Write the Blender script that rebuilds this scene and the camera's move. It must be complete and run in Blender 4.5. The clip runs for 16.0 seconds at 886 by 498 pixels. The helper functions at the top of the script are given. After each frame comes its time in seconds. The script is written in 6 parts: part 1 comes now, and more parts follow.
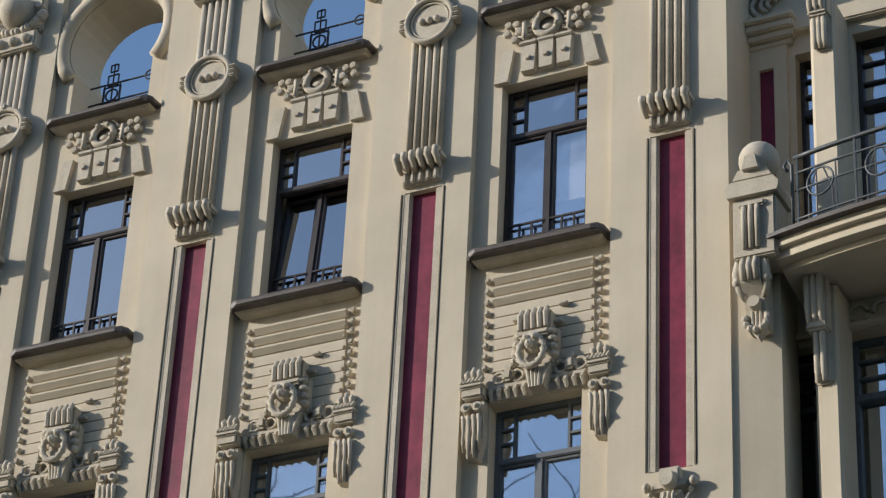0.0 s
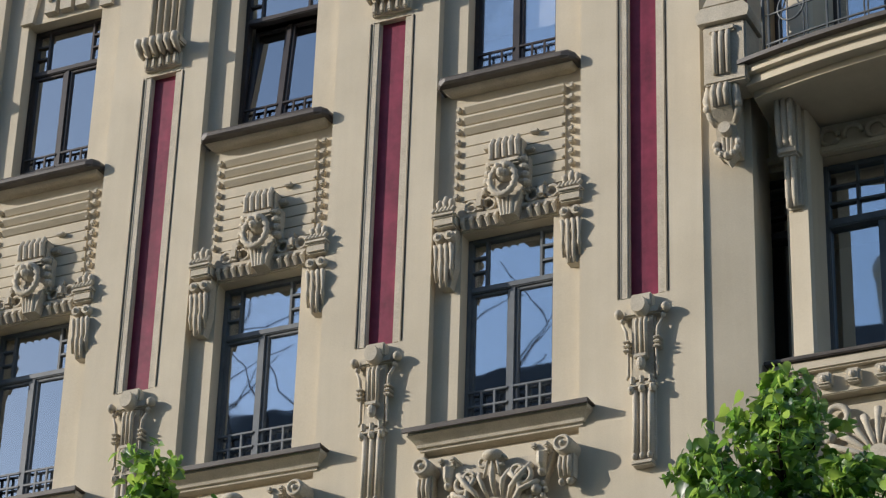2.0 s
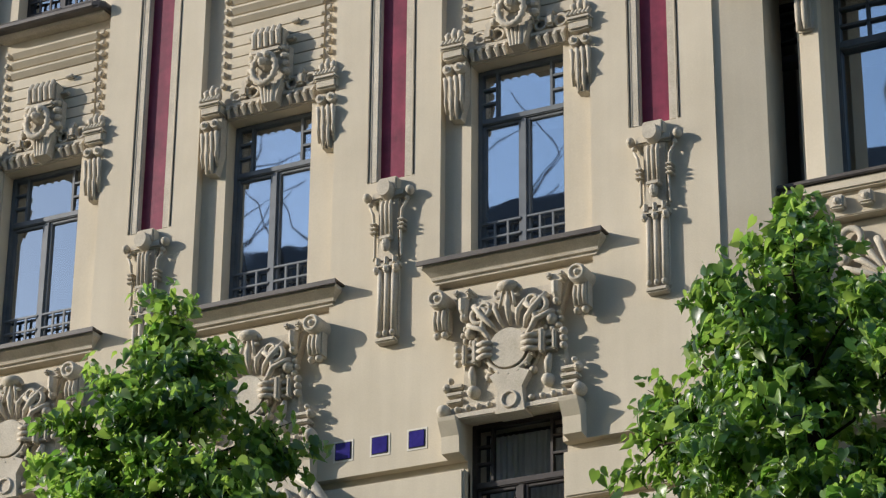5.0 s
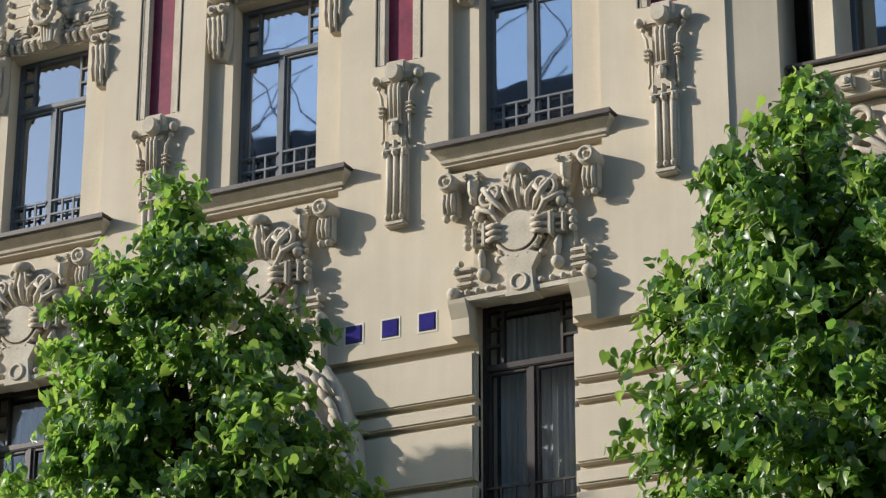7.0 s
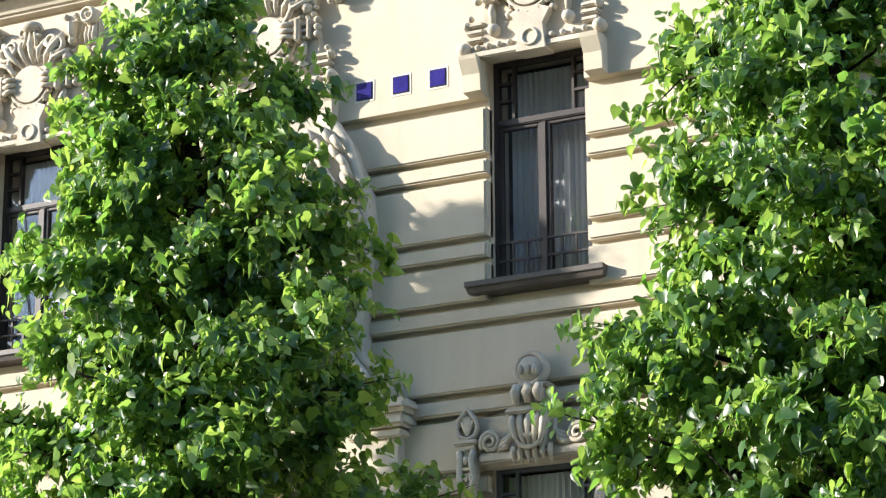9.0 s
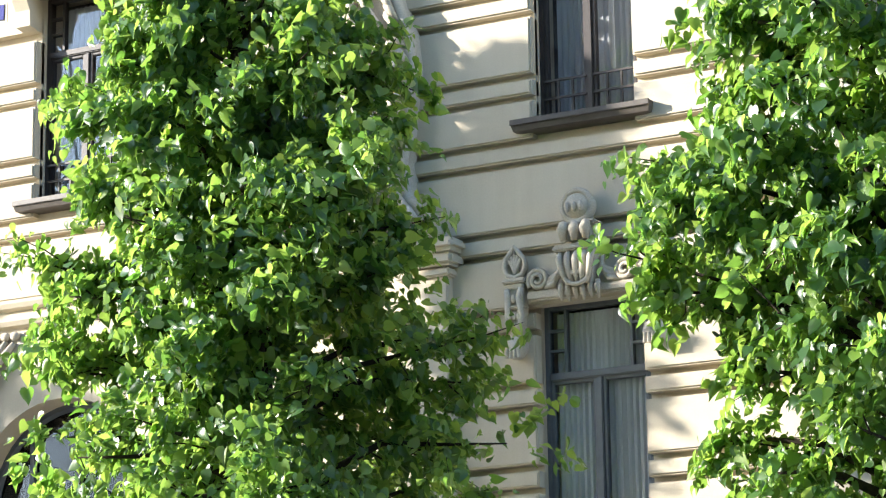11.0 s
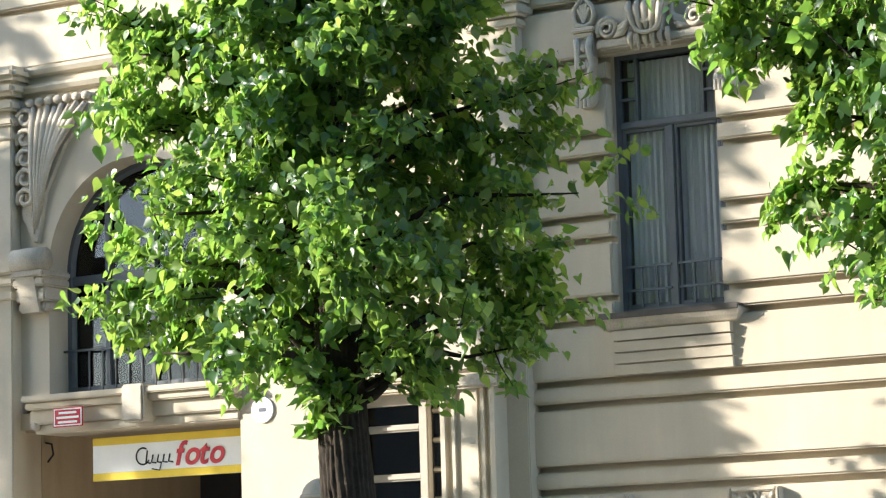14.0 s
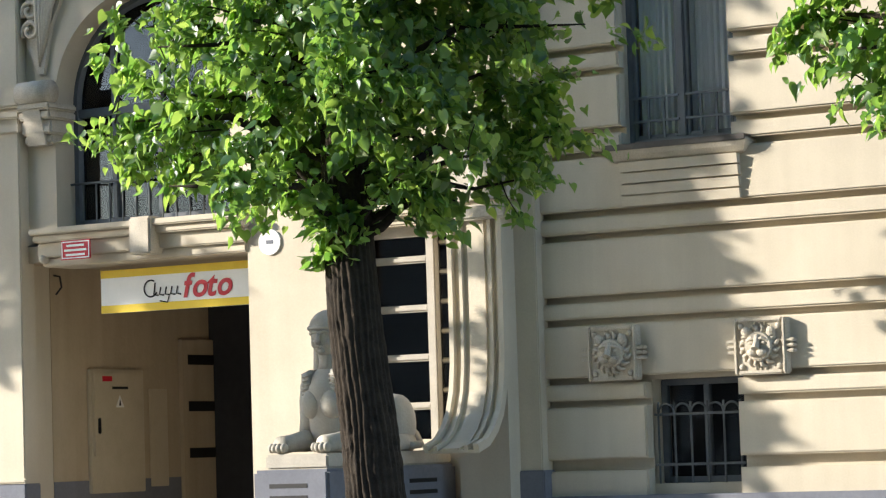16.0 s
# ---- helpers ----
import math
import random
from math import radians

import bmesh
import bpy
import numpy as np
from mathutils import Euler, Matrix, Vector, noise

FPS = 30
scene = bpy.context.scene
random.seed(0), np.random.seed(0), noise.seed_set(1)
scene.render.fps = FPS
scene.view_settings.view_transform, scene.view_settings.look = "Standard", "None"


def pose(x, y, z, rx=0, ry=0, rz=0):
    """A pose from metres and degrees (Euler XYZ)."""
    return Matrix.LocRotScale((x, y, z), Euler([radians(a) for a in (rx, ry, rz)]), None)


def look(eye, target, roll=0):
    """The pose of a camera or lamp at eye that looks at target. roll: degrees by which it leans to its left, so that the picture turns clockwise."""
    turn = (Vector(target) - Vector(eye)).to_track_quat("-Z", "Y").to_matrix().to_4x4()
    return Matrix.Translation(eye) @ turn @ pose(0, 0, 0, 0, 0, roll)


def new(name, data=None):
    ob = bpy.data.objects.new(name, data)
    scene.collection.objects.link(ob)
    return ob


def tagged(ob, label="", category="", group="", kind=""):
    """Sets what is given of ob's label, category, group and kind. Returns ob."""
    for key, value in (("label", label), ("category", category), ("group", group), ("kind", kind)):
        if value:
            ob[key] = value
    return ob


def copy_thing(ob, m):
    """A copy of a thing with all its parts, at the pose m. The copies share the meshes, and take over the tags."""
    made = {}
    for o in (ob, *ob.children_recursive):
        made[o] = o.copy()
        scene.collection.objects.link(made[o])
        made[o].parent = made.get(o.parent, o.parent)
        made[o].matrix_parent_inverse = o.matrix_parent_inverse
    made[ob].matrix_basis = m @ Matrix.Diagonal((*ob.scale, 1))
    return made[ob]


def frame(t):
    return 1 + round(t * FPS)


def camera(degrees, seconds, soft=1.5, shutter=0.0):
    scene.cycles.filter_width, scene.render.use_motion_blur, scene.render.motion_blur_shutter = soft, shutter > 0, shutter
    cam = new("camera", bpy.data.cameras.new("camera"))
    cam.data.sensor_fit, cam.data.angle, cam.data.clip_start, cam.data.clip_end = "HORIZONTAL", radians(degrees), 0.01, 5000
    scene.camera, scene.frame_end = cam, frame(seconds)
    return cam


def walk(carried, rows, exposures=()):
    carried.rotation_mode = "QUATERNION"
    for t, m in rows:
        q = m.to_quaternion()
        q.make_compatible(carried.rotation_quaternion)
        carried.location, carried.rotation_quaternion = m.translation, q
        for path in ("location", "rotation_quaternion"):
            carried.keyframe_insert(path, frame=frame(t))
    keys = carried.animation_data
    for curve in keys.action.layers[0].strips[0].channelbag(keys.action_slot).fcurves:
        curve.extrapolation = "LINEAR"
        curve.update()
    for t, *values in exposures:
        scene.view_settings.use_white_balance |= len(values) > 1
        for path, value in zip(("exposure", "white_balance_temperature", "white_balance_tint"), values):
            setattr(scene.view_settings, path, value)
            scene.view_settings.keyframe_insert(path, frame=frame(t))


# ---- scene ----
# ---------------------------------------------------------------- camera
cam = camera(18.86, 16.0, soft=1.25)
EYE = (10.936, -23.036, 2.25)
# seconds, turn to the left, tilt up, lean
ROWS = [
    (0.0, 27.601, 31.592, 2.957), (0.5, 26.994, 30.754, 2.620), (1.0, 26.738, 29.819, 2.372),
    (1.5, 26.717, 28.930, 2.144), (2.0, 26.716, 27.957, 1.879), (2.5, 26.718, 27.048, 1.528),
    (3.0, 26.724, 26.095, 1.198), (3.5, 26.752, 25.406, 0.909), (4.0, 26.806, 24.895, 0.712),
    (4.2, 26.830, 24.740, 0.650), (6.3, 27.047, 23.322, 0.300), (6.5, 27.067, 22.981, 0.248),
    (7.0, 27.118, 21.840, 0.101), (7.5, 27.177, 20.539, -0.035), (8.0, 27.255, 19.112, -0.080),
    (8.5, 27.312, 17.814, -0.200), (9.0, 27.384, 16.603, -0.340), (9.2, 27.400, 16.196, -0.380),
    (11.3, 28.682, 12.668, -1.020), (11.5, 28.835, 12.330, -1.072), (12.0, 29.208, 11.431, -1.200),
    (12.5, 29.518, 10.593, -1.380), (13.0, 29.788, 9.640, -1.450), (13.5, 29.967, 8.790, -1.600),
    (14.0, 30.106, 7.859, -1.680), (14.5, 30.171, 6.996, -1.650), (15.0, 30.211, 6.070, -1.718),
    (15.5, 30.273, 5.224, -1.740), (16.0, 30.358, 4.255, -1.801),
]
LIGHTEN = [(0.0, -0.27), (3.0, -0.2), (4.0, -0.1), (6.5, -0.06), (7.0, 0.0), (7.6, 0.26), (8.2, 0.70), (9.0, 1.05), (11.5, 1.5), (13.0, 1.42), (16.0, 0.9)]
walk(cam, [(t, pose(*EYE, 90, 0, yaw) @ pose(0, 0, 0, tilt, 0, 0) @ pose(0, 0, 0, 0, 0, lean)) for t, yaw, tilt, lean in ROWS], LIGHTEN)

# ---------------------------------------------------------------- light
SUN_LEFT, SUN_HIGH = 59.0, 19.0
world = bpy.data.worlds.new("world")
scene.world = world
world.use_nodes = True
wn = world.node_tree.nodes
sky = wn.new("ShaderNodeTexSky")
sky.sky_type = "NISHITA"
sky.sun_disc = False
sky.sun_elevation = radians(SUN_HIGH)
sky.sun_rotation = radians(180 + SUN_LEFT)
sky.air_density, sky.dust_density, sky.ozone_density = 1.0, 0.5, 3.0
world.node_tree.links.new(sky.outputs[0], wn["Background"].inputs[0])
wn["Background"].inputs[1].default_value = 0.215
sun_way = Vector((-math.sin(radians(SUN_LEFT)) * math.cos(radians(SUN_HIGH)), -math.cos(radians(SUN_LEFT)) * math.cos(radians(SUN_HIGH)), math.sin(radians(SUN_HIGH))))
sun = new("sun", bpy.data.lights.new("sun", "SUN"))
sun.data.energy, sun.data.angle, sun.data.color = 5.0, radians(0.6), (1.0, 0.935, 0.85)
sun.matrix_world = look(tuple(sun_way * 60), (0, 0, 0))


# ---------------------------------------------------------------- materials
def material(name, rough=0.8, metal=0.0, spec=0.4):
    m = bpy.data.materials.new(name)
    m.use_nodes = True
    b = m.node_tree.nodes["Principled BSDF"]
    b.inputs["Roughness"].default_value, b.inputs["Metallic"].default_value = rough, metal
    b.inputs["Specular IOR Level"].default_value = spec
    return m, m.node_tree.nodes, m.node_tree.links, b


def mottled(name, dark, light, rough=0.85, big=0.7, fine=22.0, bump=0.25, metal=0.0, spec=0.3, streak=0.0, grain=0.25, vary=0.0):
    """Two scales of noise between two colours, with a fine relief; streak: weather runs down the face."""
    m, n, l, b = material(name, rough, metal, spec)
    co = n.new("ShaderNodeTexCoord")
    geo = n.new("ShaderNodeNewGeometry")
    a = n.new("ShaderNodeTexNoise")
    a.inputs["Scale"].default_value, a.inputs["Detail"].default_value, a.inputs["Roughness"].default_value = big, 6.0, 0.6
    l.new(geo.outputs["Position"], a.inputs["Vector"])
    f = n.new("ShaderNodeTexNoise")
    f.inputs["Scale"].default_value, f.inputs["Detail"].default_value = fine, 4.0
    l.new(geo.outputs["Position"], f.inputs["Vector"])
    mp = n.new("ShaderNodeMapping")
    mp.inputs["Scale"].default_value = (5.0, 5.0, 0.35)
    l.new(geo.outputs["Position"], mp.inputs["Vector"])
    s = n.new("ShaderNodeTexNoise")
    s.inputs["Scale"].default_value, s.inputs["Detail"].default_value = 1.3, 5.0
    l.new(mp.outputs[0], s.inputs["Vector"])

    def mix(x, y, w):
        q = n.new("ShaderNodeMix")
        q.data_type = "FLOAT"
        q.inputs[0].default_value = w
        l.new(x, q.inputs[2])
        l.new(y, q.inputs[3])
        return q.outputs[0]
    v = mix(a.outputs[0], f.outputs[0], grain)
    v = mix(v, s.outputs[0], streak)
    if vary:
        info = n.new("ShaderNodeObjectInfo")
        v = mix(v, info.outputs["Random"], vary)
    r = n.new("ShaderNodeValToRGB")
    r.color_ramp.elements[0].position, r.color_ramp.elements[0].color = 0.32, (*dark, 1)
    r.color_ramp.elements[1].position, r.color_ramp.elements[1].color = 0.68, (*light, 1)
    l.new(v, r.inputs[0])
    l.new(r.outputs[0], b.inputs["Base Color"])
    if bump:
        bp = n.new("ShaderNodeBump")
        bp.inputs["Strength"].default_value, bp.inputs["Distance"].default_value = bump, 0.01
        l.new(f.outputs[0], bp.inputs["Height"])
        l.new(bp.outputs[0], b.inputs["Normal"])
    return m


STUCCO = mottled("painted_stucco", (0.475, 0.415, 0.315), (0.62, 0.55, 0.43), 0.86, 0.9, 55, 0.2, streak=0.25)
RELIEF = mottled("cast_stucco_relief", (0.37, 0.325, 0.25), (0.63, 0.57, 0.47), 0.9, 3.5, 60, 0.45, streak=0.25, grain=0.45)
PLINTH = mottled("grey_plinth", (0.13, 0.137, 0.16), (0.20, 0.207, 0.235), 0.8, 1.2, 30, 0.3)
SHEET = mottled("painted_sheet_metal", (0.05, 0.04, 0.034), (0.10, 0.085, 0.072), 0.5, 3.0, 30, 0.1, spec=0.5)
RED = mottled("glazed_dark_red_panel", (0.085, 0.008, 0.024), (0.27, 0.030, 0.070), 0.5, 3.0, 14, 0.3, spec=0.3, streak=0.35)
BLUE = mottled("glazed_cobalt_tile", (0.018, 0.014, 0.12), (0.04, 0.03, 0.22), 0.15, 6, 30, 0.05, spec=0.6)
PALE = mottled("pale_joint", (0.55, 0.52, 0.45), (0.7, 0.67, 0.6), 0.8, 6, 40, 0.1)
BROWN = mottled("dark_brown_paint", (0.022, 0.016, 0.015), (0.045, 0.034, 0.030), 0.45, 4, 40, 0.1, spec=0.5)
GREYWOOD = mottled("blue_grey_paint", (0.085, 0.098, 0.112), (0.14, 0.155, 0.17), 0.5, 4, 40, 0.1, spec=0.5)
IRON = mottled("painted_wrought_iron", (0.06, 0.068, 0.072), (0.12, 0.13, 0.135), 0.5, 6, 50, 0.1, metal=0.3, spec=0.5)
DARKIRON = mottled("black_iron", (0.012, 0.013, 0.016), (0.03, 0.03, 0.034), 0.5, 6, 50, 0.1, spec=0.5)
# near-black colour that stands in for the shade of unlit rooms
ROOM_SHADE = mottled("painted_room_shade", (0.02, 0.021, 0.024), (0.045, 0.045, 0.05), 0.9, 0.8, 10, 0.0)
BLIND = mottled("white_fabric_blind", (0.76, 0.76, 0.77), (0.84, 0.84, 0.85), 0.9, 1.5, 60, 0.1)
CURTAIN = mottled("grey_net_curtain", (0.50, 0.50, 0.49), (0.72, 0.72, 0.70), 0.95, 1.0, 60, 0.1, streak=0.7)
STONE = mottled("grey_sandstone", (0.34, 0.31, 0.26), (0.50, 0.46, 0.39), 0.85, 3.0, 45, 0.4, streak=0.25)
ASPHALT = mottled("asphalt", (0.04, 0.04, 0.042), (0.065, 0.064, 0.062), 0.9, 0.8, 60, 0.4)
PAVING = mottled("concrete_paving", (0.24, 0.235, 0.22), (0.34, 0.33, 0.31), 0.9, 1.5, 40, 0.3, vary=0.3)
BARK = mottled("linden_bark", (0.008, 0.007, 0.006), (0.060, 0.045, 0.031), 0.95, 9.0, 50, 0.9, streak=0.3)
OPPOSITE = mottled("weathered_render", (0.38, 0.35, 0.30), (0.50, 0.46, 0.40), 0.9, 0.4, 12, 0.2, streak=0.3)
ROOFING = mottled("dark_roof_sheet", (0.05, 0.05, 0.055), (0.09, 0.09, 0.095), 0.6, 1.0, 20, 0.1)
WHITE = mottled("white_enamel", (0.72, 0.72, 0.70), (0.80, 0.80, 0.78), 0.35, 4, 40, 0.02, spec=0.5)
YELLOW = mottled("yellow_sign_paint", (0.72, 0.50, 0.02), (0.80, 0.58, 0.03), 0.45, 4, 40, 0.02)
SIGNRED = mottled("red_sign_paint", (0.50, 0.015, 0.03), (0.58, 0.02, 0.04), 0.45, 4, 40, 0.02)
INK = mottled("black_sign_ink", (0.012, 0.012, 0.012), (0.02, 0.02, 0.02), 0.5, 4, 40, 0.02)


def glass(name, tint=(0.9, 0.95, 1.0), see=0.5, gain=1.6):
    m, n, l, b = material(name, 0.02)
    tr = n.new("ShaderNodeBsdfTransparent")
    tr.inputs[0].default_value = (*tint, 1)
    gl = n.new("ShaderNodeBsdfGlossy")
    gl.inputs["Roughness"].default_value = 0.015
    gl.inputs["Color"].default_value = (1, 1, 1, 1)
    no = n.new("ShaderNodeTexNoise")
    no.inputs["Scale"].default_value, no.inputs["Detail"].default_value = 1.6, 1.0
    geo = n.new("ShaderNodeNewGeometry")
    l.new(geo.outputs["Position"], no.inputs["Vector"])
    bp = n.new("ShaderNodeBump")
    bp.inputs["Strength"].default_value, bp.inputs["Distance"].default_value = 0.12, 0.01
    l.new(no.outputs[0], bp.inputs["Height"])
    l.new(bp.outputs[0], gl.inputs["Normal"])
    fr = n.new("ShaderNodeFresnel")
    fr.inputs["IOR"].default_value = 1.5
    ad = n.new("ShaderNodeMath")
    ad.operation = "MULTIPLY_ADD"
    ad.inputs[1].default_value, ad.inputs[2].default_value = gain, see
    ad.use_clamp = True
    l.new(fr.outputs[0], ad.inputs[0])
    mx = n.new("ShaderNodeMixShader")
    l.new(ad.outputs[0], mx.inputs[0])
    l.new(tr.outputs[0], mx.inputs[1])
    l.new(gl.outputs[0], mx.inputs[2])
    l.new(mx.outputs[0], n["Material Output"].inputs[0])
    return m


GLASS = glass("window_glass", (0.75, 0.8, 0.85), 0.32, 2.0)
DIM = glass("dim_window_glass", (0.55, 0.56, 0.58), 0.0, 0.55)
NEAR = glass("plain_window_glass", (0.92, 0.93, 0.95), 0.0, 0.5)
HALF = glass("blind_window_glass", (0.92, 0.93, 0.95), 0.36, 1.6)
NET = mottled("pale_net_curtain", (0.66, 0.67, 0.65), (0.78, 0.78, 0.76), 0.95, 1.0, 60, 0.1, streak=0.3)


def leaf_material():
    m, n, l, b = material("linden_leaf", 0.36, 0.0, 0.75)
    geo = n.new("ShaderNodeNewGeometry")
    r = n.new("ShaderNodeValToRGB")
    e = r.color_ramp.elements
    e[0].position, e[0].color = 0.0, (0.018, 0.048, 0.016, 1)
    e[1].position, e[1].color = 1.0, (0.20, 0.33, 0.05, 1)
    mid = e.new(0.6)
    mid.color = (0.052, 0.126, 0.042, 1)
    e.new(0.93).color = (0.20, 0.33, 0.05, 1)
    e[-1].color = (0.34, 0.42, 0.22, 1)
    l.new(geo.outputs["Random Per Island"], r.inputs[0])
    l.new(r.outputs[0], b.inputs["Base Color"])
    t = n.new("ShaderNodeBsdfTranslucent")
    r2 = n.new("ShaderNodeValToRGB")
    r2.color_ramp.elements[0].color, r2.color_ramp.elements[1].color = (0.23, 0.51, 0.07, 1), (0.58, 0.80, 0.14, 1)
    l.new(geo.outputs["Random Per Island"], r2.inputs[0])
    l.new(r2.outputs[0], t.inputs[0])
    mx = n.new("ShaderNodeMixShader")
    mx.inputs[0].default_value = 0.42
    l.new(b.outputs[0], mx.inputs[1])
    l.new(t.outputs[0], mx.inputs[2])
    l.new(mx.outputs[0], n["Material Output"].inputs[0])
    return m


LEAF = leaf_material()


# ---------------------------------------------------------------- mesh helpers
def mesh_of(name, bm, mat, smooth=False):
    bmesh.ops.recalc_face_normals(bm, faces=bm.faces)
    me = bpy.data.meshes.new(name)
    if smooth:
        for f in bm.faces:
            f.smooth = True
    bm.to_mesh(me)
    bm.free()
    me.materials.append(mat)
    return me


def part(name, bm, mat, parent=None, label="", smooth=False):
    ob = new(name, mesh_of(name, bm, mat, smooth))
    if parent is not None:
        ob.parent = parent
    return tagged(ob, label)


def thing(name, label, category, group="", kind="", at=(0, 0, 0)):
    ob = new(name)
    ob.location = at
    return tagged(ob, label, category, group, kind)


def bm_():
    return bmesh.new()


def box(bm, x0, x1, y0, y1, z0, z1, bevel=0.0):
    v = [bm.verts.new(p) for p in ((x0, y0, z0), (x1, y0, z0), (x1, y1, z0), (x0, y1, z0), (x0, y0, z1), (x1, y0, z1), (x1, y1, z1), (x0, y1, z1))]
    fs = [bm.faces.new([v[i] for i in q]) for q in ((0, 3, 2, 1), (4, 5, 6, 7), (0, 1, 5, 4), (1, 2, 6, 5), (2, 3, 7, 6), (3, 0, 4, 7))]
    if bevel:
        bmesh.ops.bevel(bm, geom=list({e for f in fs for e in f.edges}), offset=bevel, segments=2, affect="EDGES", clamp_overlap=True)
    return bm


def prism(bm, outline, a0, a1, axis="y", taper=1.0, centre=None):
    """A closed outline carried from a0 to a1 along an axis. x: outline is (y, z); y: (x, z); z: (x, y). taper scales the far end about centre."""
    c = centre or (sum(p[0] for p in outline) / len(outline), sum(p[1] for p in outline) / len(outline))

    def at(p, a):
        return {"x": (a, p[0], p[1]), "y": (p[0], a, p[1]), "z": (p[0], p[1], a)}[axis]
    one = [bm.verts.new(at(p, a0)) for p in outline]
    two = [bm.verts.new(at((c[0] + (p[0] - c[0]) * taper, c[1] + (p[1] - c[1]) * taper), a1)) for p in outline]
    bm.faces.new(one)
    bm.faces.new(two[::-1])
    for i in range(len(outline)):
        j = (i + 1) % len(outline)
        bm.faces.new((one[i], two[i], two[j], one[j]))
    return bm


def ring_outline(cx, cz, r, n=20, rz=None, a0=0.0):
    return [(cx + r * math.cos(a0 + 2 * math.pi * i / n), cz + (rz or r) * math.sin(a0 + 2 * math.pi * i / n)) for i in range(n)]


def disc(bm, cx, cz, r, y0, y1, n=20, taper=1.0, rz=None):
    return prism(bm, ring_outline(cx, cz, r, n, rz), y1, y0, "y", taper, (cx, cz))


def ball(bm, c, r, n=14, squash=(1, 1, 1)):
    m = Matrix.Translation(c) @ Matrix.Diagonal((r * squash[0], r * squash[1], r * squash[2], 1))
    bmesh.ops.create_uvsphere(bm, u_segments=n, v_segments=max(6, n // 2 + 1), radius=1, matrix=m)
    return bm


def tube(bm, pts, r, n=6, closed=False):
    """A round bar along points; r is one radius or one a point."""
    pts = [Vector(p) for p in pts]
    rs = [float(q) for q in r] if isinstance(r, (list, tuple)) else [float(r)] * len(pts)
    rings = []
    k = len(pts)
    for i, p in enumerate(pts):
        a = pts[(i - 1) % k] if closed or i else p
        b = pts[(i + 1) % k] if closed or i < k - 1 else p
        d = (b - a).normalized()
        u = d.cross(Vector((0, 1, 0)) if abs(d.y) < 0.9 else Vector((1, 0, 0))).normalized()
        w = d.cross(u)
        rings.append([bm.verts.new(p + rs[i] * (u * math.cos(2 * math.pi * j / n) + w * math.sin(2 * math.pi * j / n))) for j in range(n)])
    for i in range(k if closed else k - 1):
        one, two = rings[i], rings[(i + 1) % k]
        for j in range(n):
            bm.faces.new((one[j], one[(j + 1) % n], two[(j + 1) % n], two[j]))
    if not closed:
        bm.faces.new(rings[0][::-1])
        bm.faces.new(rings[-1])
    return bm


def hoop(bm, cx, cz, y, R, r, n=24, a0=0.0, a1=360.0, sides=6, flat=1.0):
    full = abs(a1 - a0) >= 359
    k = n if full else n + 1
    pts = [(cx + R * math.cos(radians(a0 + (a1 - a0) * i / n)), y, cz + flat * R * math.sin(radians(a0 + (a1 - a0) * i / n))) for i in range(k)]
    return tube(bm, pts, r, sides, full)


def lathe(bm, cx, cy, profile, n=16):
    """(radius, z) pairs turned about the upright through (cx, cy)."""
    rings = [[bm.verts.new((cx + r * math.cos(2 * math.pi * j / n), cy + r * math.sin(2 * math.pi * j / n), z)) for j in range(n)] for r, z in profile]
    for one, two in zip(rings, rings[1:]):
        for j in range(n):
            bm.faces.new((one[j], one[(j + 1) % n], two[(j + 1) % n], two[j]))
    bm.faces.new(rings[0][::-1])
    bm.faces.new(rings[-1])
    return bm


def pierced(bm, x0, x1, z0, z1, y0, y1, holes=()):
    """A slab with rectangular holes (x0, x1, z0, z1) through it, in as few boxes as rows allow."""
    zs = sorted({z0, z1, *[h[2] for h in holes], *[h[3] for h in holes]})
    zs = [z for z in zs if z0 <= z <= z1]
    for a, b in zip(zs, zs[1:]):
        cuts = sorted((h[0], h[1]) for h in holes if h[2] < (a + b) / 2 < h[3])
        x = x0
        for c, d in cuts:
            if c > x:
                box(bm, x, min(c, x1), y0, y1, a, b)
            x = max(x, d)
        if x < x1:
            box(bm, x, x1, y0, y1, a, b)
    return bm


# ---------------------------------------------------------------- plan of the facade
# x along the wall, y into it, z up; the street front of the piers is y = 0
GROUND = 0.6
BAY = 3.1
BAYS = [0.06 - BAY * k for k in range(4)]
PIERS = [1.69 - BAY * k for k in range(4)]
RECESS_L, RECESS_R, RECESS = 0.86, 0.91, 0.12
TOP = 26.0
CORNER = 2.37
WEST = -14.5

# upper wall: recessed plane of the window bays, with the windows cut through it
bm = bm_()
holes = []
for c in BAYS:
    holes += [(c - 0.55, c + 0.55, 18.12, 20.42), (c - 0.55, c + 0.55, 13.88, 16.14), (c - 0.57, c + 0.55, 9.58, 11.97)]
    if c != BAYS[2]:
        holes += [(c - 0.59, c + 0.57, 5.12, 7.70)]
pierced(bm, WEST, CORNER, 8.4, 21.45, RECESS, 0.55, holes)
upper = part("facade_wall", bm, STUCCO)
tagged(upper, "beige painted stucco facade wall with recessed window bays", "wall", kind="structure")

